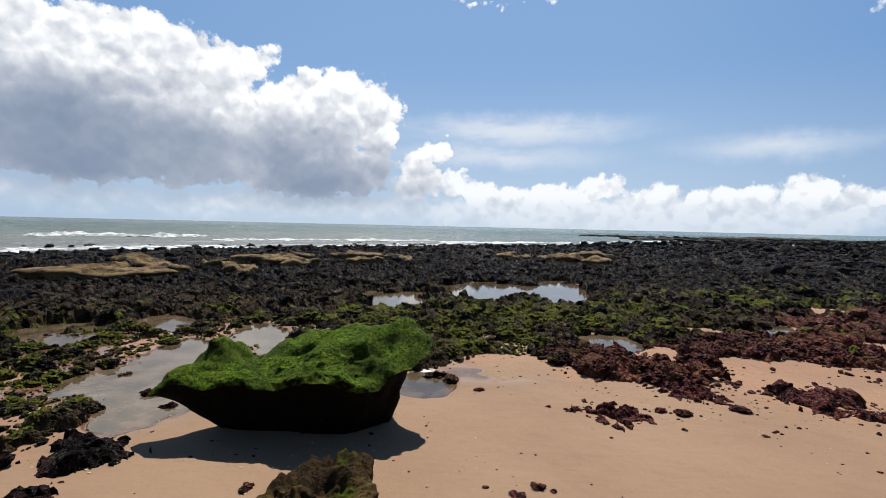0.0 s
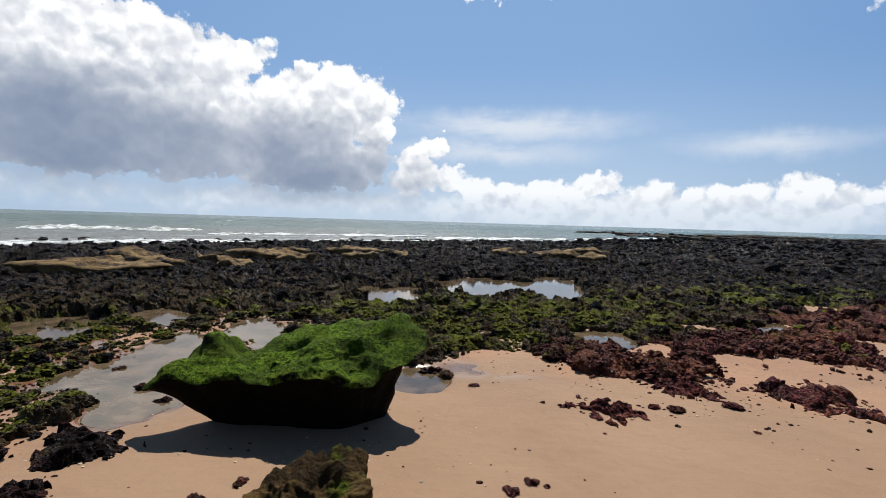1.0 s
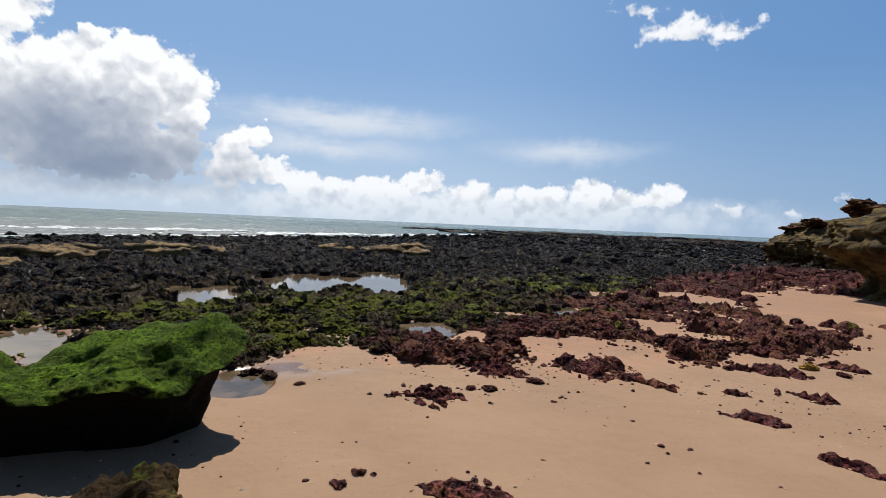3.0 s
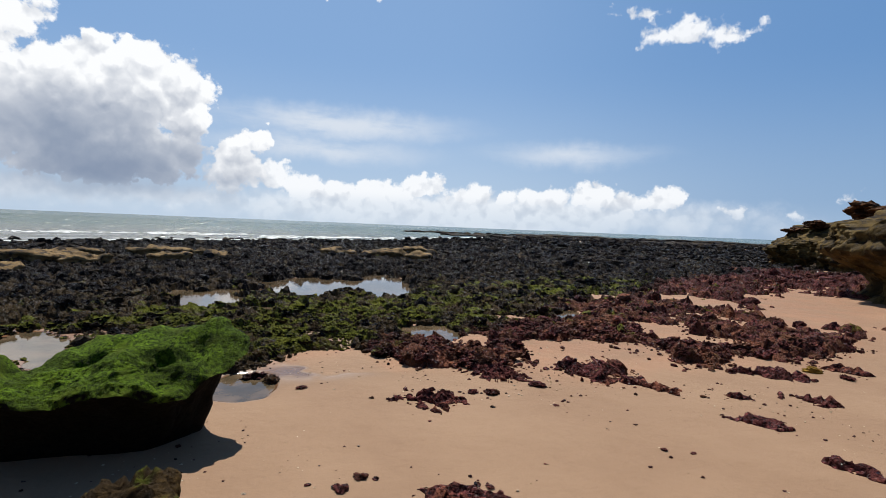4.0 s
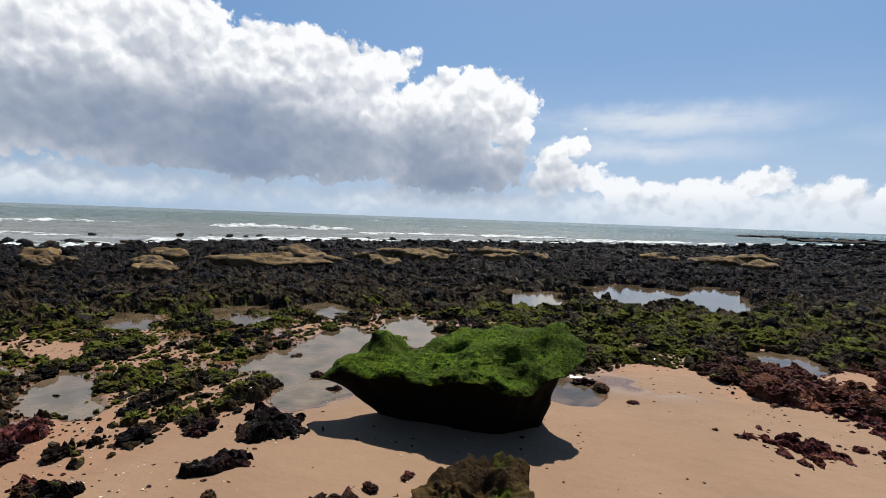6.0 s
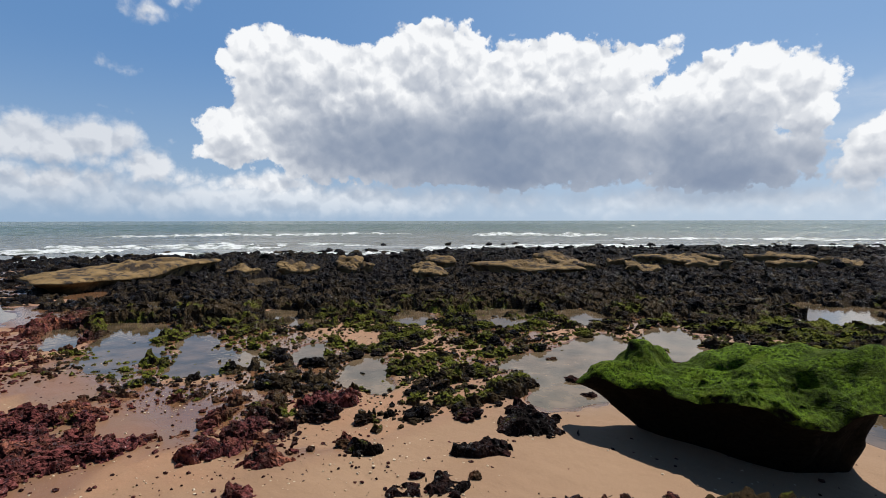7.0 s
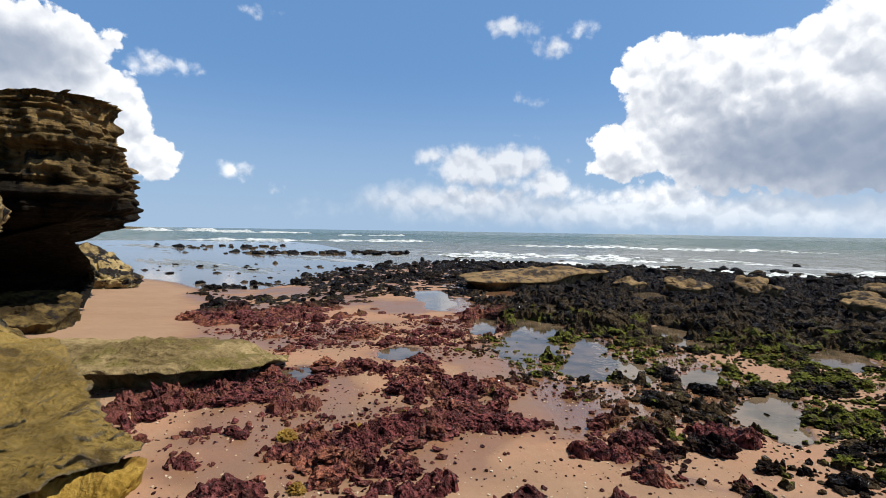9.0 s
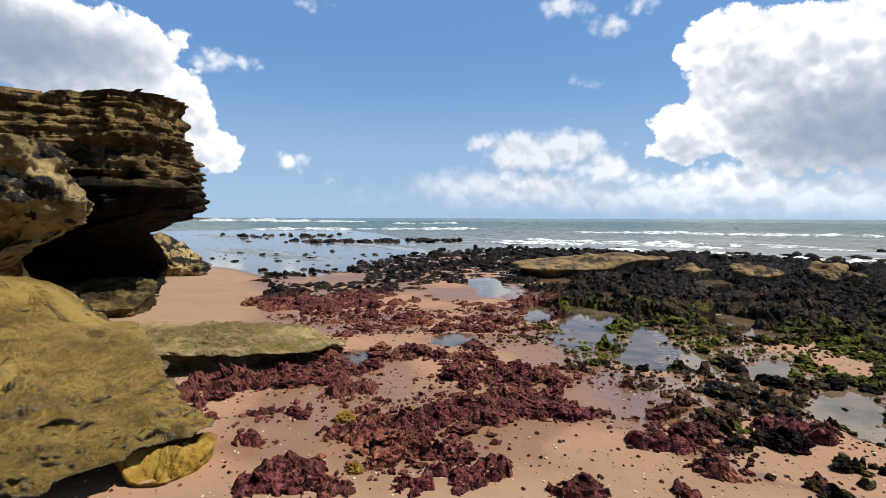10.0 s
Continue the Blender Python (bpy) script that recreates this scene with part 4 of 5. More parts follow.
def cliff_mass(name, outline, heights, mat, label, seed, notch=(1.2, 1.1), top_in=0.35, ledge=0.22, around=300, up=110, rough=0.35, scale=0.8, ledges=0, start=0.0):
    """A sea-worn rock mass: an outline at its widest, undercut at the foot, in layered ledges above. heights: (x, y, top)."""
    pts = np.array(outline, float)
    n = len(pts)
    t = np.linspace(0, n, around, endpoint=False)
    i = t.astype(int)
    f = (t - i)[:, None]
    edge = pts[i % n] * (1 - f) + pts[(i + 1) % n] * f
    k = 9
    edge = sum(np.roll(edge, s, 0) for s in range(-k, k + 1)) / (2 * k + 1)
    mid = pts.mean(0)
    hs = np.array(heights, float)
    w = (((edge[:, None, :] - hs[None, :, :2]) ** 2).sum(-1) + 0.5) ** -1.5
    tall = (w * hs[:, 2]).sum(1) / w.sum(1)
    base = sand_height(edge[:, 0], edge[:, 1]) - 0.1
    step = np.roll(edge, -1, 0) - np.roll(edge, 1, 0)
    out = np.stack([step[:, 1], -step[:, 0]], -1)
    out /= np.linalg.norm(out, axis=1)[:, None]
    if ((edge - mid) * out).sum() < 0:
        out = -out

    def offset(z):
        rel, v = z - base, (z - base) / (tall - base)
        cut = -notch[1] * smooth(notch[0] * 1.25, notch[0] * 0.35, rel) + 0.35 * notch[1] * smooth(0.45, 0.0, rel)
        lean = -top_in * smooth(0.55 if top_in < 1.6 else 0.1, 1.0, v)
        p3 = np.stack([edge[:, 0], edge[:, 1], z], -1)
        bands = ledge * (bumps(np.stack([0.25 * p3[:, 0], 0.25 * p3[:, 1], z * 7.5 + seed], -1)) + 0.8 * bumps(np.stack([0.9 * p3[:, 0], 0.9 * p3[:, 1], z * 18.0 + seed], -1))) * smooth(0.30, 0.5, v)
        worn = rough * fbm(p3 * scale + seed, 5, 0.55) + 0.35 * rough * ridged(p3 * scale * 2.6 + seed, 3) - 0.3 * rough * smooth(0.15, 0.6, bumps(p3 * scale * 6.5 + seed + 7))
        return cut + lean + bands + worn

    rows = []
    for v in np.linspace(0, 1, up):
        z = base + (tall - base) * v
        rows.append(np.concatenate([edge + out * offset(z)[:, None], z[:, None]], -1))
    for s in (0.9, 0.75, 0.55, 0.3, 0.02):
        q = mid + (rows[up - 1][:, :2] - mid) * s
        z = tall + 0.12 * fbm(np.stack([q[:, 0] * 2, q[:, 1] * 2, 0 * q[:, 0]], -1), 3) + 0.25 * (1 - s)
        rows.append(np.concatenate([q, z[:, None]], -1))
    m = len(rows)
    v = np.stack(rows, 1).reshape(-1, 3)
    me = mesh_of(name, v, grid_faces(around, m, True)[:, ::-1], mat, shade=True)
    bm = bmesh.new()
    bm.from_mesh(me)
    bmesh.ops.recalc_face_normals(bm, faces=bm.faces)
    bm.to_mesh(me)
    bm.free()
    cliff = tagged(new(name, me), label, "cliff")
    # thin hard layers that stand out of the worn face
    pick = np.random.RandomState(int(seed))
    for n in range(ledges):
        lift = pick.uniform(0.48, 0.97)
        z0 = base + (tall - base) * lift
        i0, count = int(around * (start + pick.uniform(-0.10, 0.12))), pick.randint(16, 70)
        k = np.arange(i0, i0 + count) % around
        taper = smooth(0, 0.2, np.linspace(0, 1, count)) * smooth(1, 0.8, np.linspace(0, 1, count))
        reach = offset(z0)[k] + taper * (0.03 + 0.06 * fbm(np.stack([edge[k, 0] * 5, edge[k, 1] * 5, 0 * z0[k] + n], -1), 3))
        half = 0.025 + 0.02 * pick.rand() + 0.012 * bumps(np.stack([edge[k, 0] * 4, edge[k, 1] * 4, 0 * z0[k] + n], -1))
        ring = [np.concatenate([edge[k] + out[k] * d[:, None], (z0[k] + h)[:, None]], -1) for d, h in ((reach - 0.35, -half), (reach - 0.02, -half), (reach, 0 * half), (reach - 0.03, half), (reach - 0.35, half))]
        part = new("ledge", mesh_of("ledge", np.stack(ring, 1).reshape(-1, 3), grid_faces(count, 5), mat))
        part.parent = cliff
    return cliff


# ---- large forms ----
build_ground()
build_sea()
build_lagoon()
for spec in ((8, 36, 3.0, 1.6, 0.16, 1), (20, 48, 7.0, 1.4, 0.2, 2), (-14, 16, 5.0, 1.2, 0.12, 3), (24, 40, 38.0, 1.6, 0.5, 4), (0, 26, 22.0, 1.4, 0.24, 5), (46, 66, 4.0, 1.6, 0.2, 6), (44, 78, 44.0, 1.5, 0.36, 7), (60, 86, 12.0, 1.3, 0.25, 8),
             (50, 84, 16.0, 1.2, 0.2, 9), (84, 112, 60.0, 2.0, 0.4, 10), (-30, 6, 14.0, 1.5, 0.2, 11), (66, 84, 3.0, 1.4, 0.2, 12)):
    breaker(*spec)


def headland():
    """A low point of land far along the coast."""
    n, k = 80, 7
    u = np.linspace(0, 1, n)
    a = np.radians(112.0 + 22 * u)
    tall = 6.5 * smooth(0.0, 0.35, u) * (0.75 + 0.25 * fbm(np.stack([u * 9, 0 * u, 0 * u], -1), 3)) + 0.4
    t = np.linspace(-1, 1, k)
    rr = (520 - 60 * u)[:, None] + 30 * t[None, :]
    zz = -1 + tall[:, None] * np.clip(1.2 - np.abs(t) ** 2 * 1.2, 0, 1)[None, :]
    verts = np.stack([-rr * np.sin(a)[:, None], rr * np.cos(a)[:, None], zz], -1).reshape(-1, 3)
    tagged(new("headland", mesh_of("headland", verts, grid_faces(n, k), TAN)), "low dark headland far along the coast", "headland", kind="structure")


BLACK = stone_material("black_reef_stone", (0.006, 0.005, 0.005, 1), (0.03, 0.025, 0.021, 1), (0.05, 0.038, 0.026, 1), 3.0, 0.08)


def reef_ledge(az, r, half, depth, top, seed):
    """A long low ledge of reef awash in the sea; az in degrees to the right of north."""
    pick = np.random.RandomState(seed)
    c, s = math.cos(radians(az)), math.sin(radians(az))
    line = []
    for k in range(18):
        th = 2 * math.pi * k / 18
        u, v = half * math.cos(th) * pick.uniform(0.85, 1.1), depth * math.sin(th) * pick.uniform(0.6, 1.2)
        line.append((r * s + u * c + v * s, r * c - u * s + v * c))
    tops = [(x * 0.96 + 0.04 * r * s, y * 0.96 + 0.04 * r * c, -0.5 + top * pick.uniform(0.4, 1.2)) for x, y in line] + [(r * s, r * c, -0.5 + top)]
    outline_rock("reef_ledge", line, tops, 0.2, 0.05, BLACK, "low black reef ledge awash far along the shore", "reef", "far reef ledges", rough=0.25, seed=seed, rings=14, around=160, scale=0.6, foot=-0.3)


for n, spec in enumerate(((24, 120, 10, 3, 0.4), (31, 112, 12, 4, 0.5), (39, 118, 14, 4, 0.6), (46, 108, 12, 5, 0.6), (36, 170, 26, 6, 0.7), (48, 160, 22, 8, 0.8), (18, 150, 9, 3, 0.4))):
    reef_ledge(*spec, n + 80)
headland()
for spec in ((104, 116, 260.0, 9.0, 1.6, 21), (98, 109, 210.0, 5.0, 0.9, 22), (88, 96, 150.0, 3.0, 0.6, 23)):
    breaker(*spec)
mossy_boulder()
small_boulder()

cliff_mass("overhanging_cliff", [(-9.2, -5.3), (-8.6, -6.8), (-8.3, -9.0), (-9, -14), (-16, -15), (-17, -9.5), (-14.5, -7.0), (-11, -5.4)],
           [(-9, -4.5, 3.85), (-8.8, -6.2, 3.8), (-8.5, -7.3, 3.62), (-8.3, -9, 3.6), (-9, -14, 4.2), (-15, -9, 4.0), (-12, -5, 3.95)], CLIFF, "undercut layered brown sandstone cliff with dark weathered ledges, shade painted black in its lower part", 5.0, (1.75, 4.2), 0.5, ledge=0.15, around=420, up=150, rough=0.3, ledges=40, start=0.02)
cliff_mass("tan_buttress", [(-5.5, -4.5), (-6.2, -4.2), (-7.2, -4.8), (-8.2, -6.0), (-8.0, -9), (-5, -9), (-4.9, -5.6)],
           [(-5.6, -4.4, 2.4), (-6.4, -4.2, 2.3), (-7.5, -5.0, 2.2), (-5, -6, 2.8), (-6.5, -8, 3.0)], TAN, "rounded tan sandstone buttress with black weathered patches", 61.0, (1.65, 2.3), 0.45, ledge=0.05, around=200, up=80, rough=0.3, scale=0.9)
cliff_mass("dark_cliff", [(13.9, 9.0), (15.4, 10.7), (20, 11.3), (26, 7), (26, -3), (18, -4), (14.0, 3)],
           [(13.9, 9.2, 1.75), (15.5, 10, 2.1), (14.2, 7.4, 2.3), (20, 9.5, 2.9), (14.5, 3, 3.2), (20, -3, 4.2)], SEA_CLIFF, "dark undercut sandstone cliff beside the beach", 11.0, (1.3, 1.6), 0.5, ledge=0.06, rough=0.3, around=240, up=80)
cliff_mass("far_cliff", [(30.3, 23.6), (30.2, 21.6), (29.9, 19.8), (28.8, 17.6), (29.2, 13), (31.5, 5), (40, 2), (46, 12), (41, 24), (34, 26)],
           [(30.3, 23.6, 1.9), (30.2, 21.6, 2.3), (29.9, 19.8, 2.4), (28.8, 17.6, 2.7), (31.5, 20, 2.9), (34, 19, 3.4), (31, 13, 4.0), (40, 8, 5.4), (40, 22, 3.2)], SEA_CLIFF, "ochre and brown sea cliff sloping to the reef", 23.0, (0.7, 0.5), 1.2, ledge=0.05, around=300, up=90, rough=0.55, scale=0.7)
# Unseen: joins up the side cliffs, added to block sky light from behind
cliff_mass("unseen_back_cliff", [(-12, -13), (0, -9), (12, -7), (24, -4), (34, -8), (30, -24), (0, -28), (-18, -24)],
           [(-12, -13, 7), (0, -9, 8), (12, -7, 8.5), (24, -4, 6), (30, -20, 9), (0, -25, 9)], CLIFF, "unseen brown layered cliff added behind the beach to block sky light", 41.0, (1.0, 0.8), 1.5, up=70)

for n, (x, y, z, r, flat) in enumerate(((30.2, 18.0, 3.1, 1.5, 0.5), (30.9, 16.6, 3.4, 1.4, 0.55), (30.9, 21.4, 2.5, 0.8, 0.5), (31.2, 22.8, 2.1, 0.8, 0.4))):
    v, f = crag(700 + n, 4, 6)
    ob = tagged(new("cap_rock", mesh_of("cap_rock", v * r * [1.2, 1.2, flat], f, RUST)), "rust-brown jagged rock lying on top of the cliff", "rock", "rocks on the cliff")
    ob.location = (x, y, z)

outline_rock("olive_shelf", [(-3.38, -1.70), (-3.0, -1.93), (-2.74, -2.1), (-2.5, -2.2), (-2.3, -2.6), (-2.3, -3.4), (-2.6, -4.8), (-3.4, -5.9), (-5.4, -5.7), (-5.7, -4.6), (-5.4, -3.5), (-4.9, -2.98), (-4.3, -2.55), (-3.75, -2.15), (-3.55, -1.85)],
             [(-3.38, -1.74, 0.25), (-3.0, -2.05, 0.26), (-2.7, -2.2, 0.25), (-2.5, -2.6, 0.27), (-2.8, -2.7, 0.29), (-4.6, -2.8, 0.36), (-3.6, -2.5, 0.31), (-4.2, -2.8, 0.36), (-4.5, -3.2, 0.42), (-4.5, -3.6, 0.5), (-4.5, -4.3, 0.56), (-4.5, -4.75, 0.8), (-4.5, -5.1, 1.15), (-4.5, -5.4, 1.5),
              (-4.5, -5.6, 1.8), (-3.5, -3.1, 0.38), (-3.4, -3.7, 0.48), (-3.2, -4.8, 0.8), (-5.1, -3.5, 0.45), (-5.3, -4.9, 0.9)],
             0.14, 0.36, OLIVE, "wet olive sandstone shelf rising from the sand", "rock", rough=0.065, seed=4, rings=60, around=420, scale=3.3, under=0.3)
outline_rock("grey_slab", [(-6.3, -1.36), (-5.65, -1.45), (-5.3, -1.75), (-5.1, -2.4), (-5.0, -3.1), (-5.2, -3.9), (-5.7, -4.6), (-6.3, -4.7), (-6.45, -4.0), (-6.4, -3.0), (-6.5, -2.2)],
             [(-6.3, -1.4, 0.05), (-5.6, -1.6, 0.16), (-5.15, -2.4, 0.2), (-5.1, -3.2, 0.22), (-5.8, -2.6, 0.3), (-6.3, -2.2, 0.22), (-6.3, -3.6, 0.22), (-5.6, -4.3, 0.22)],
             0.09, 0.4, GREY, "flat grey-green sandstone slab lying over a gap", "rock", rough=0.036, seed=14, scale=3.2, rings=44, around=320, under=0.25)
outline_rock("cliff_foot", [(-8.5, -5.35), (-8.35, -5.8), (-8.5, -6.6), (-9.4, -7.2), (-10.6, -6.9), (-10.4, -6.1), (-9.6, -5.6)], [(-8.5, -5.5, 0.04), (-8.5, -6.4, 0.1), (-9.2, -6.0, 0.14), (-9.4, -6.6, 0.26), (-10.2, -6.5, 0.3)],
             0.08, 0.05, SEA_CLIFF, "low tan rock at the foot of the undercut cliff", "rock", rough=0.06, seed=45, scale=2.6, rings=30, around=200)
YELLOW_STONES = [(-3.1, -0.68, 0.09), (-4.0, -0.4, 0.1), (-3.9, -0.9, 0.12), (6.0, 4.0, 0.13)]
outline_rock("leaning_rock", [(-15.6, -9.4), (-15.9, -8.5), (-16.6, -8.0), (-17.4, -8.3), (-17.8, -9.6), (-16.6, -10.2)], [(-15.8, -9.2, 0.1), (-16.2, -8.5, 0.0), (-16.8, -8.3, 0.0), (-16.6, -9.2, 0.45), (-17.2, -9.8, 0.9)],
             0.2, 0.1, TAN, "brown sandstone rock leaning under the cliff", "rock", rough=0.14, seed=19, scale=1.8, rings=24, around=140)
for n, (x, y, r) in enumerate(YELLOW_STONES):
    reef_rock(x, y, r, 900 + n, "small ochre yellow sandstone lump among maroon rocks", "yellow stones", flat=0.6, mat=YELLOW)

def hollowed(v):
    v[:, 2] -= 0.09 * smooth(1.2, 0.3, np.hypot((v[:, 0] + 2.98) / 0.12, (v[:, 1] + 1.85) / 0.2)) * smooth(0.02, 0.08, v[:, 2])
    return v


outline_rock("yellow_stone", [(-3.3, -1.63), (-3.08, -1.63), (-2.94, -1.76), (-2.95, -1.98), (-3.15, -2.1), (-3.38, -1.9)],
             [(-3.15, -1.72, 0.10), (-2.95, -1.8, 0.08), (-3.1, -1.95, 0.12), (-2.95, -2.1, 0.1)], 0.06, 0.1, YELLOW, "ochre yellow sandstone lump under the olive shelf", "rock", rough=0.03, seed=31, scale=5.0, hook=hollowed)

# ochre slabs along the outer reef: x, y, half length, half width, top height, turn in degrees
SLABS = [(-17.2, 4.9, 3.4, 1.2, 0.56, 128), (-14.3, 8.7, 0.6, 0.5, 0.42, 120), (-10.3, 10.4, 0.7, 0.45, 0.36, 150), (-9.2, 13.4, 1.9, 0.6, 0.42, 12), (-13.3, 10.1, 0.55, 0.45, 0.42, 100),
         (-15.8, 11.7, 0.8, 0.5, 0.46, 140), (-12.7, 13.4, 0.8, 0.5, 0.46, 150), (-10.4, 17.5, 1.1, 0.6, 0.5, 160), (-7.0, 20.0, 1.4, 0.7, 0.5, 165), (-4.0, 24.0, 1.3, 0.7, 0.48, 170), (5.5, 24.0, 1.1, 0.7, 0.48, 10),
         (8.0, 27.0, 1.2, 0.7, 0.52, 20)]
BLOCKS = [(-15.6, 7.4, 0.5, 0.4, 0.36, 120), (-12.0, 11.9, 0.5, 0.4, 0.38, 150), (-16.4, 9.6, 0.6, 0.45, 0.42, 120), (-6.2, 15.6, 0.5, 0.4, 0.34, 20), (-3.2, 20.5, 0.8, 0.5, 0.4, 175), (6.8, 22.5, 0.7, 0.5, 0.4, 15), (3.6, 26.0, 0.9, 0.5, 0.44, 5),
          (-8.4, 15.4, 0.7, 0.45, 0.4, 30), (-7.4, 17.0, 0.6, 0.4, 0.4, 160), (-5.2, 18.8, 0.7, 0.4, 0.4, 10), (-6.4, 22.4, 0.8, 0.5, 0.46, 20), (-2.0, 22.5, 0.6, 0.4, 0.42, 0), (-10.0, 15.4, 0.6, 0.4, 0.4, 150)]
SLABS += BLOCKS


def ochre_slab(x, y, a, b, top, turn, seed):
    rng = np.random.RandomState(seed)
    c, s = math.cos(radians(turn)), math.sin(radians(turn))
    outline, n = [], 14
    for k in range(n):
        th = 2 * math.pi * k / n
        r = rng.uniform(0.82, 1.12)
        u, v = a * r * abs(math.cos(th)) ** 0.7 * (1 if math.cos(th) > 0 else -1), b * r * abs(math.sin(th)) ** 0.7 * (1 if math.sin(th) > 0 else -1)
        outline.append((x + u * c - v * s, y + u * s + v * c))
    base = float(fall(np.array([x]), np.array([y]))[0])
    tops = [(x, y, base + top)]
    for k in range(7):
        u, v = a * rng.uniform(-0.8, 0.8), b * rng.uniform(-0.8, 0.8)
        tops.append((x + u * c - v * s, y + u * s + v * c, base + top * rng.uniform(0.5, 1.12)))
    outline_rock("ochre_slab", outline, tops, top * 0.4, 0.2, OCHRE, "smooth ochre sandstone slab on the dark reef", "rock", "ochre slabs of the outer reef", rough=0.04, seed=seed, scale=2.0, rings=26, around=150)


for seed, slab in enumerate(SLABS):
    ochre_slab(*slab, seed + 50)


# ---- the reef ----
def build_reef_bed():
    turns, steps = 960, 860
    a = np.radians(np.linspace(-64, 124, turns))
    k = np.linspace(0, 1, steps)
    r = 1 / ((1 - k) ** 1.25 * (1 / 2.4 - 1 / 90) + 1 / 90)
    r, a = [v.ravel() for v in np.meshgrid(r, a, indexing="ij")]
    r = r + 0.004 * r * bumps(np.stack([r * 9, a * 60, 0 * r], -1))
    x, y = -r * np.sin(a), r * np.cos(a)
    near = (reef_share(x, y) > 0.02) & (r < shore(x, y) * 1.03) & (y > -11)
    h = np.full(len(x), -0.1)
    h[near] = bed(x[near], y[near])
    z = fall(x, y) + h
    # sea-worn rock leans and hangs over its foot
    p, lean = np.stack([x, y, 3 * h], -1), np.clip(h, 0, 0.3) * smooth(24, 10, r)
    x, y = x + 0.4 * lean * bumps(p * 6.5), y + 0.4 * lean * bumps(p * 6.5 + 33)
    q = grid_faces(steps, turns)
    q = q[(h > -0.012)[q].any(1)]
    used, back = np.unique(q, return_inverse=True)
    me = mesh_of("reef_bed", np.stack([x, y, z], -1)[used], back.reshape(q.shape), REEF, sort_of(x, y)[used])
    tagged(new("reef_bed", me), "pitted dark reef rock standing out of wet sand", "reef", kind="structure")


def scatter(rng, n, lo, hi, a0, a1, small, large, bias=1.0, least=0.15):
    p = spread(rng, n, lo, hi, a0, a1)
    share = smooth(least, least + 0.8, density(p[:, 0], p[:, 1]))
    for x, y, a, b, *_ in SLABS:
        share = share * (np.hypot(p[:, 0] - x, p[:, 1] - y) > 0.5 * max(a * 0.8, b))
    p = p[(rng.rand(n) < share * bias) & (np.hypot(p[:, 0], p[:, 1]) < shore(p[:, 0], p[:, 1]) * 1.04)]
    size = small + (large - small) * rng.rand(len(p)) ** 3.0
    return np.concatenate([p, size[:, None]], -1)


build_reef_bed()
rng = np.random.RandomState(7)
near = scatter(rng, 15000, 2.6, 8.5, -70, 118, 0.02, 0.18, 0.9)
middle = scatter(rng, 6500, 8.5, 21, -62, 122, 0.06, 0.26)
far = scatter(rng, 13000, 21, 60, -60, 122, 0.12, 0.34)
farther = scatter(rng, 6500, 50, 185, -62, -14, 0.25, 0.7)
grit = scatter(rng, 34000, 2.5, 9.5, -66, 114, 0.012, 0.05, 0.8, -0.35)
order = np.argsort(-near[:, 2])
for n, (x, y, r) in enumerate(near[order[:220]]):
    red, weed = sort_of(np.array([x]), np.array([y]))[0][:2]
    label = "jagged maroon reef rock in wet sand" if red > 0.5 else "jagged dark reef rock with green weed" if weed > 0.45 else "jagged black reef rock beside a tide pool"
    reef_rock(x, y, r, 2000 + n, label, "loose rocks of the near reef", flat=0.56)
rest = near[order[220:]]
many_rocks("near_reef_rocks", "jagged reef rocks among sand and pools", rest[rest[:, 2] > 0.09], 4, rng, 0.3)
many_rocks("reef_rubble", "broken reef rubble among sand and pools", rest[(rest[:, 2] <= 0.09) & (rest[:, 2] > 0.045)], 3, rng, 0.3)
many_rocks("reef_gravel", "small chips of reef rock among sand and pools", rest[rest[:, 2] <= 0.045], 2, rng, 0.3)
many_rocks("reef_grit", "small broken stones strewn between reef rocks", grit, 2, rng, 0.3)
many_rocks("middle_reef_rocks", "jagged dark reef rocks with patches of weed", middle, 1, rng)
many_rocks("outer_reef_rocks", "black reef rocks towards the sea", far, 2, rng)
many_rocks("far_reef_rocks", "low black reef rocks far along the shore", farther, 2, rng)

# rocks standing in the lagoon and off the reef: azimuth to the left, distance, spread, count
off = []
for a, r, da, dr, n, s in ((103, 26, 14, 5, 60, 0.22), (101, 44, 8, 2.5, 60, 0.5), (93, 46, 4, 2, 30, 0.5), (108, 60, 6, 8, 30, 0.6), (20, 44, 30, 2, 40, 0.35), (0, 52, 14, 2, 30, 0.4), (50, 33, 25, 2.5, 70, 0.35), (-26, 150, 9, 8, 60, 1.1), (-45, 150, 14, 30, 120, 1.2)):
    aa, rr = np.radians(rng.normal(a, da * 0.5, n)), rng.normal(r, dr * 0.5, n)
    off.append(np.stack([-rr * np.sin(aa), rr * np.cos(aa), s * rng.uniform(0.3, 1.0, n)], -1))
off = np.concatenate(off)


def rocks_in_water(spots):
    verts, faces, kinds, start = [], [], [], 0
    for x, y, r in spots:
        v, f = LUMPS[2][rng.randint(14)]
        v = turned(v, rng) * r * [1.4, 1.1, 0.7]
        verts.append(v + [x, y, -0.5 + 0.12 * r])
        faces.append(f + start)
        kinds.append(np.tile([0.15, 0.1, rng.rand(), 1], (len(v), 1)))
        start += len(v)
    tagged(new("rocks_in_water", mesh_of("rocks_in_water", np.concatenate(verts), np.concatenate(faces), REEF, np.concatenate(kinds))), "dark rocks standing out of shallow sea water", "rocks", kind="stuff")


rocks_in_water(off)

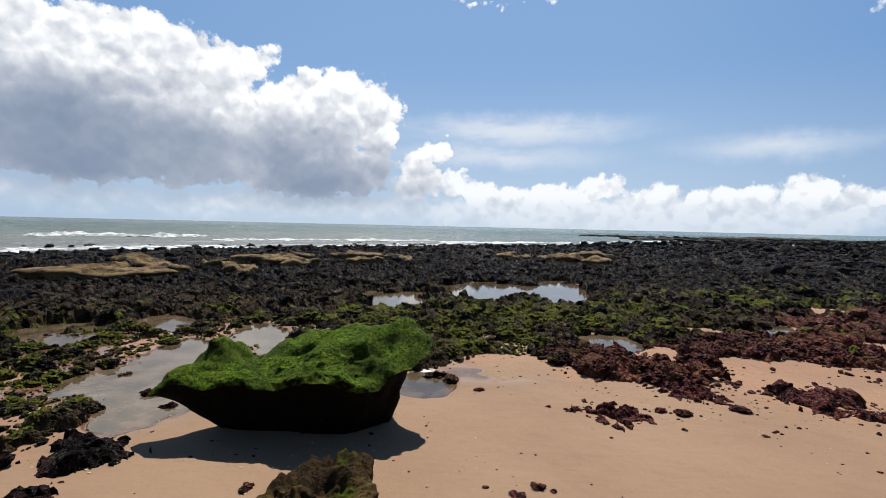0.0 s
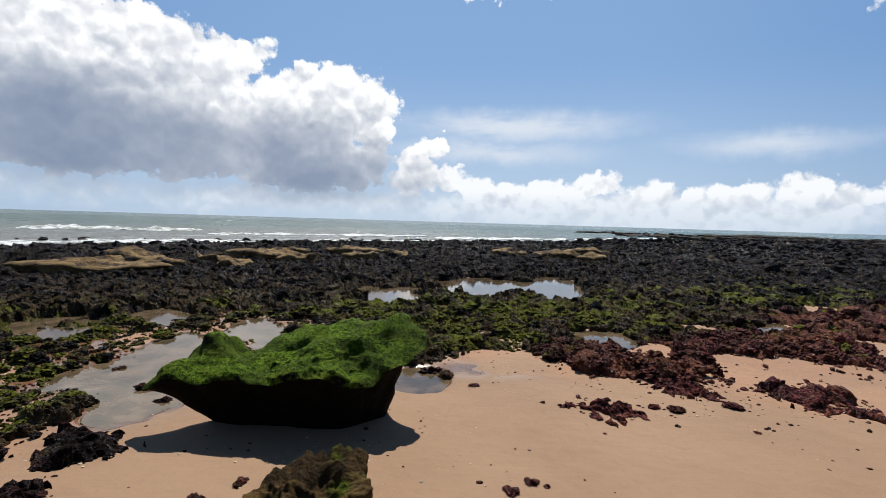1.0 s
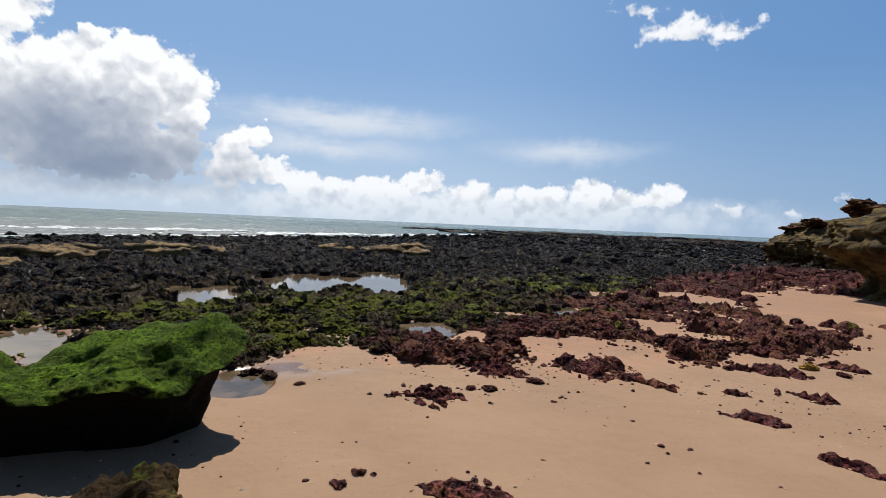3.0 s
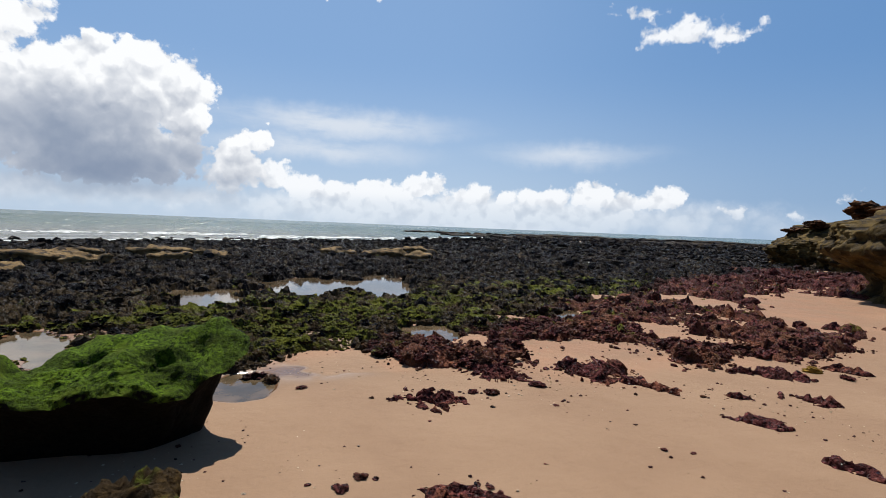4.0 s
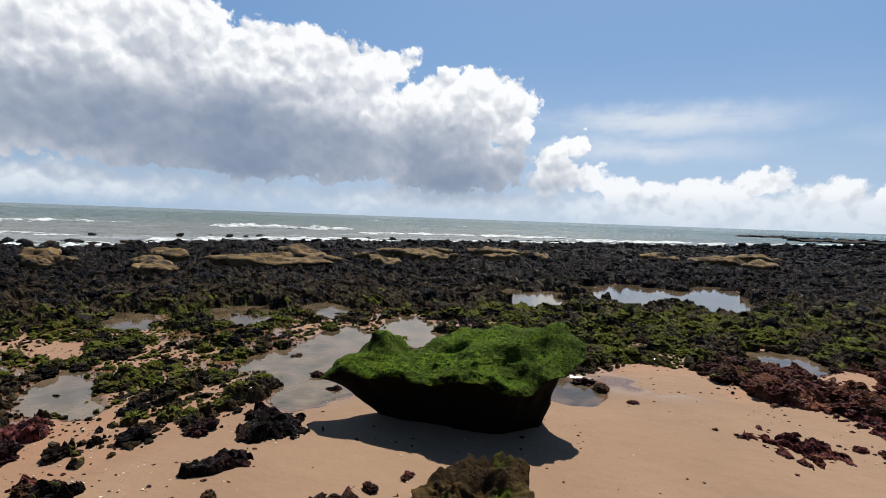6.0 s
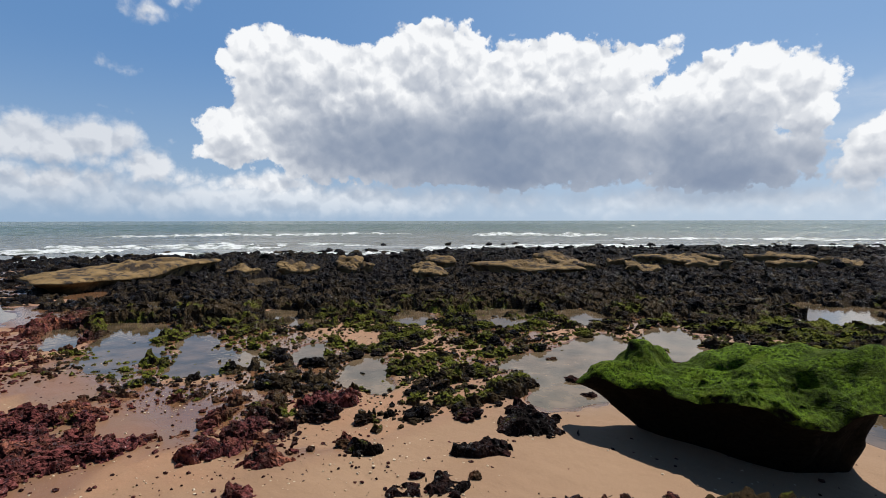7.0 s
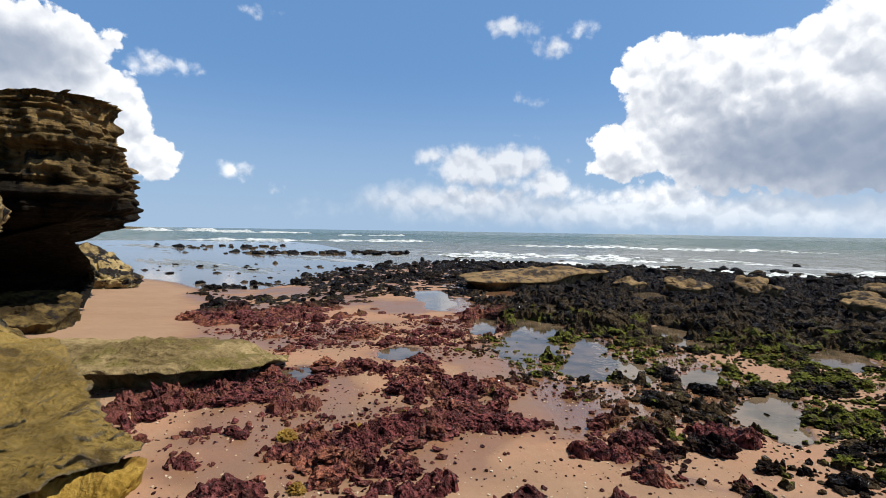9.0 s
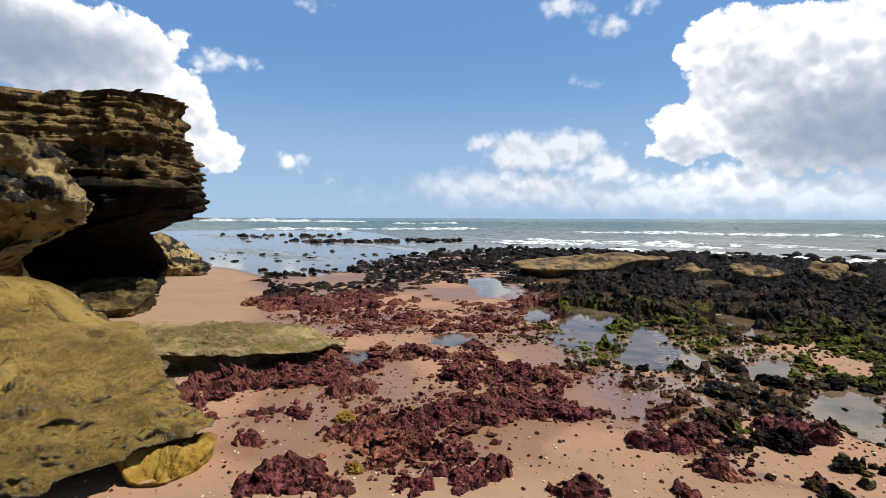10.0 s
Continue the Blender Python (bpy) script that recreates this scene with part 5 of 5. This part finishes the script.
# ---- pools ----
def build_pools():
    """Still water standing in the hollows of the sand."""
    turns, rings = np.radians(np.linspace(-40, 110, 760)), np.geomspace(3.2, 19, 420)
    a, r = [v.ravel() for v in np.meshgrid(turns, rings, indexing="ij")]
    x, y = -r * np.sin(a), r * np.cos(a)
    q = grid_faces(len(turns), len(rings))
    q = q[(hollow(x, y) > 0.02)[q].any(1)]
    used, back = np.unique(q, return_inverse=True)
    me = mesh_of("tide_pools", np.stack([x, y, fall(x, y) - 0.014], -1)[used], back.reshape(q.shape)[:, ::-1], POOL, shade=True)
    tagged(new("tide_pools", me), "shallow clear tide pools between reef rocks", "water", kind="structure")


build_pools()

# ---- single rocks on the sand: x, y, radius ----
SAND_ROCKS = [(1.86, 4.21, 0.07), (2.03, 4.15, 0.09), (3.74, 3.74, 0.07), (3.95, 3.6, 0.045), (2.7, 2.75, 0.04), (2.87, 2.65, 0.03), (0.47, 2.81, 0.06), (0.6, 2.92, 0.055), (0.68, 2.88, 0.03), (1.3, 2.61, 0.04), (2.65, 2.36, 0.02),
              (5.0, 4.2, 0.09), (6.09, 3.7, 0.1), (2.56, 4.25, 0.1), (1.77, 2.77, 0.02), (-1.07, 2.83, 0.05), (0.37, 4.65, 0.06), (2.43, 3.72, 0.035), (1.24, 2.66, 0.03), (1.5, 4.35, 0.05)]
SHORE_ROCKS = [(-3.12, 5.0, 0.08), (-2.5, 4.4, 0.13), (-2.19, 4.08, 0.1), (0.12, 4.95, 0.11), (-0.05, 5.14, 0.14), (1.87, 3.81, 0.03), (0.93, 4.25, 0.03), (3.35, 3.81, 0.03), (-1.22, 2.61, 0.06), (-2.26, 2.01, 0.05), (-2.01, 2.25, 0.06), (-2.2, 3.01, 0.11),
               (-2.92, 1.97, 0.07), (-3.13, 1.5, 0.1), (-1.08, 2.79, 0.04), (-3.45, 2.16, 0.2), (-3.15, 2.32, 0.1), (-2.63, 2.91, 0.12), (-4.24, 2.21, 0.1)]
# low crusts of rock on the sand: x, y, half size across and along, height
SAND_CRUSTS = [(1.42, 4.1, 0.27, 0.24, 0.046), (3.6, 4.08, 0.27, 0.12, 0.031), (3.3, 4.6, 0.34, 0.36, 0.056), (5.37, 3.98, 0.3, 0.18, 0.043), (4.86, 3.3, 0.2, 0.12, 0.031), (3.91, 2.92, 0.2, 0.12, 0.022), (4.28, 3.48, 0.1, 0.05, 0.019), (3.72, 2.16, 0.17, 0.1, 0.031),
               (1.06, 2.54, 0.22, 0.13, 0.037), (6.43, 3.92, 0.22, 0.08, 0.031), (2.31, 4.65, 0.3, 0.2, 0.043), (-2.26, 3.18, 0.26, 0.22, 0.040), (-2.2, 2.56, 0.2, 0.12, 0.031), (-1.36, 2.42, 0.3, 0.13, 0.031), (-2.08, 2.04, 0.22, 0.12, 0.031), (-2.8, 2.0, 0.15, 0.1, 0.037)]
RED_ROCKS = [(-4.0, -0.16, 0.2), (-3.61, -0.87, 0.12), (-3.63, -0.43, 0.16), (-3.45, -0.61, 0.15), (-3.03, -0.02, 0.18), (-2.94, -0.25, 0.13), (-4.12, 0.3, 0.18), (-4.0, 0.64, 0.13), (-4.07, 0.97, 0.11), (-3.45, 1.3, 0.14),
             (-3.13, 1.49, 0.12), (-3.73, 2.44, 0.19), (-2.99, 2.03, 0.07), (-3.0, -1.07, 0.16), (-2.88, -0.78, 0.13), (-2.87, 0.58, 0.13), (-2.84, 1.21, 0.1), (-3.45, -1.44, 0.11), (-3.14, -1.15, 0.07), (-4.44, -2.43, 0.19),
             (-4.75, -2.23, 0.31), (-5.01, -1.59, 0.25), (-4.6, -0.87, 0.2)]
for n, (x, y, r) in enumerate(SAND_ROCKS):
    reef_rock(x, y, r * 1.1, 300 + n, "dark purple-brown pitted rock lying on sand", "rocks on the sand", flat=0.5, sort=(0.55, 0.0, 0.5))
for n, (x, y, r) in enumerate(SHORE_ROCKS):
    reef_rock(x, y, r * 1.15, 400 + n, "jagged dark brown rock lying on wet sand", "rocks on the sand", flat=0.7, sort=(0.4, 0.1, 0.5))
def sand_crust(x, y, across, along, tall, seed, sort, label, group="rocks on the sand"):
    """A low ragged crust of rock lying on sand, one thing."""
    far = math.hypot(x, y)
    u, v = x / far, y / far
    reach = 1.7 * max(across, along)
    n = int(np.clip(reach / 0.009, 40, 130))
    g = np.linspace(-reach, reach, n)
    du, dv = [w.ravel() for w in np.meshgrid(g, g, indexing="ij")]
    px, py = x + du * v + dv * u, y - du * u + dv * v
    wob = 0.45 * fbm(np.stack([px * 4.5, py * 4.5, 0 * px + seed], -1), 4)
    full = 1.35 - 1.2 * np.hypot(du / across, dv / along) + wob
    h = crust(px, py, full, tall, 0.5)
    p = np.stack([px, py, 3 * h], -1)
    lean = np.clip(h, 0, 0.3)
    spot = np.stack([px + 0.3 * lean * bumps(p * 7.5) - x, py + 0.3 * lean * bumps(p * 7.5 + 33) - y, h + sand_height(px, py)], -1)
    q = grid_faces(n, n)
    q = q[(h > -0.012)[q].any(1)]
    used, back = np.unique(q, return_inverse=True)
    me = mesh_of("rock", spot[used], back.reshape(q.shape)[:, ::-1], REEF, np.tile([*sort, 1.0], (len(used), 1)))
    ob = new("rock", me)
    ob.location = (x, y, 0)
    tagged(ob, label, "rock", group)


for n, (x, y, r) in enumerate(RED_ROCKS):
    sand_crust(x, y, 1.5 * r, 1.2 * r, 0.032 + 0.11 * r, 500 + 3 * n, (1.0, 0.0, 0.3 + 0.03 * n), "craggy maroon rock in pebbly sand", "maroon rocks")
for n, spec in enumerate(SAND_CRUSTS):
    west = spec[0] < 0
    x, y, across, along, tall = spec
    sand_crust(x, y, 1.2 * across, 1.2 * along, tall, 70 + 3 * n, (0.35, 0.15, 0.5) if west else (0.6, 0.0, 0.5), "low ragged crust of dark brown rock on wet sand" if west else "low ragged crust of purple-brown rock on dry sand")


def pebbles():
    """Small stones and bits of shell strewn on the sand."""
    pick = np.random.RandomState(77)
    p = spread(pick, 20000, 1.8, 7.5, -75, 130)
    band = smooth(-0.1, 0.5, fbm(np.stack([p[:, 0] * 0.9, p[:, 1] * 0.9, 0 * p[:, 0] + 31], -1), 3) + 0.7 * (p[:, 0] < -2.0))
    p = p[pick.rand(len(p)) < 0.05 + (0.45 + 0.5 * (p[:, 0] < -2.0)) * band]
    z = sand_height(p[:, 0], p[:, 1])
    v0, f0 = BALLS[1]
    for name, label, mat, lo, hi, share in (("dark_pebbles", "small dark pebbles strewn on sand", REEF, 0.004, 0.02, 0.4), ("shell_bits", "pale shell grit and pebbles strewn on sand", SHELL, 0.003, 0.012, 1.0)):
        take = pick.rand(len(p)) < share
        q = np.concatenate([p[take], z[take, None]], -1)
        size = lo + (hi - lo) * pick.rand(len(q)) ** 3
        v = v0[None] * size[:, None, None] * pick.uniform(0.6, 1.2, (len(q), 12, 1)) * [1.2, 1.0, 0.7] + q[:, None, :]
        f = f0[None] + 12 * np.arange(len(q))[:, None, None]
        kind = np.tile([0.5, 0.0, 0.4, 1.0], (len(q) * 12, 1))
        tagged(new(name, mesh_of(name, v.reshape(-1, 3), f.reshape(-1, 3), mat, kind)), label, "pebbles", kind="stuff")
        p, z = p[~take], z[~take]


pebbles()
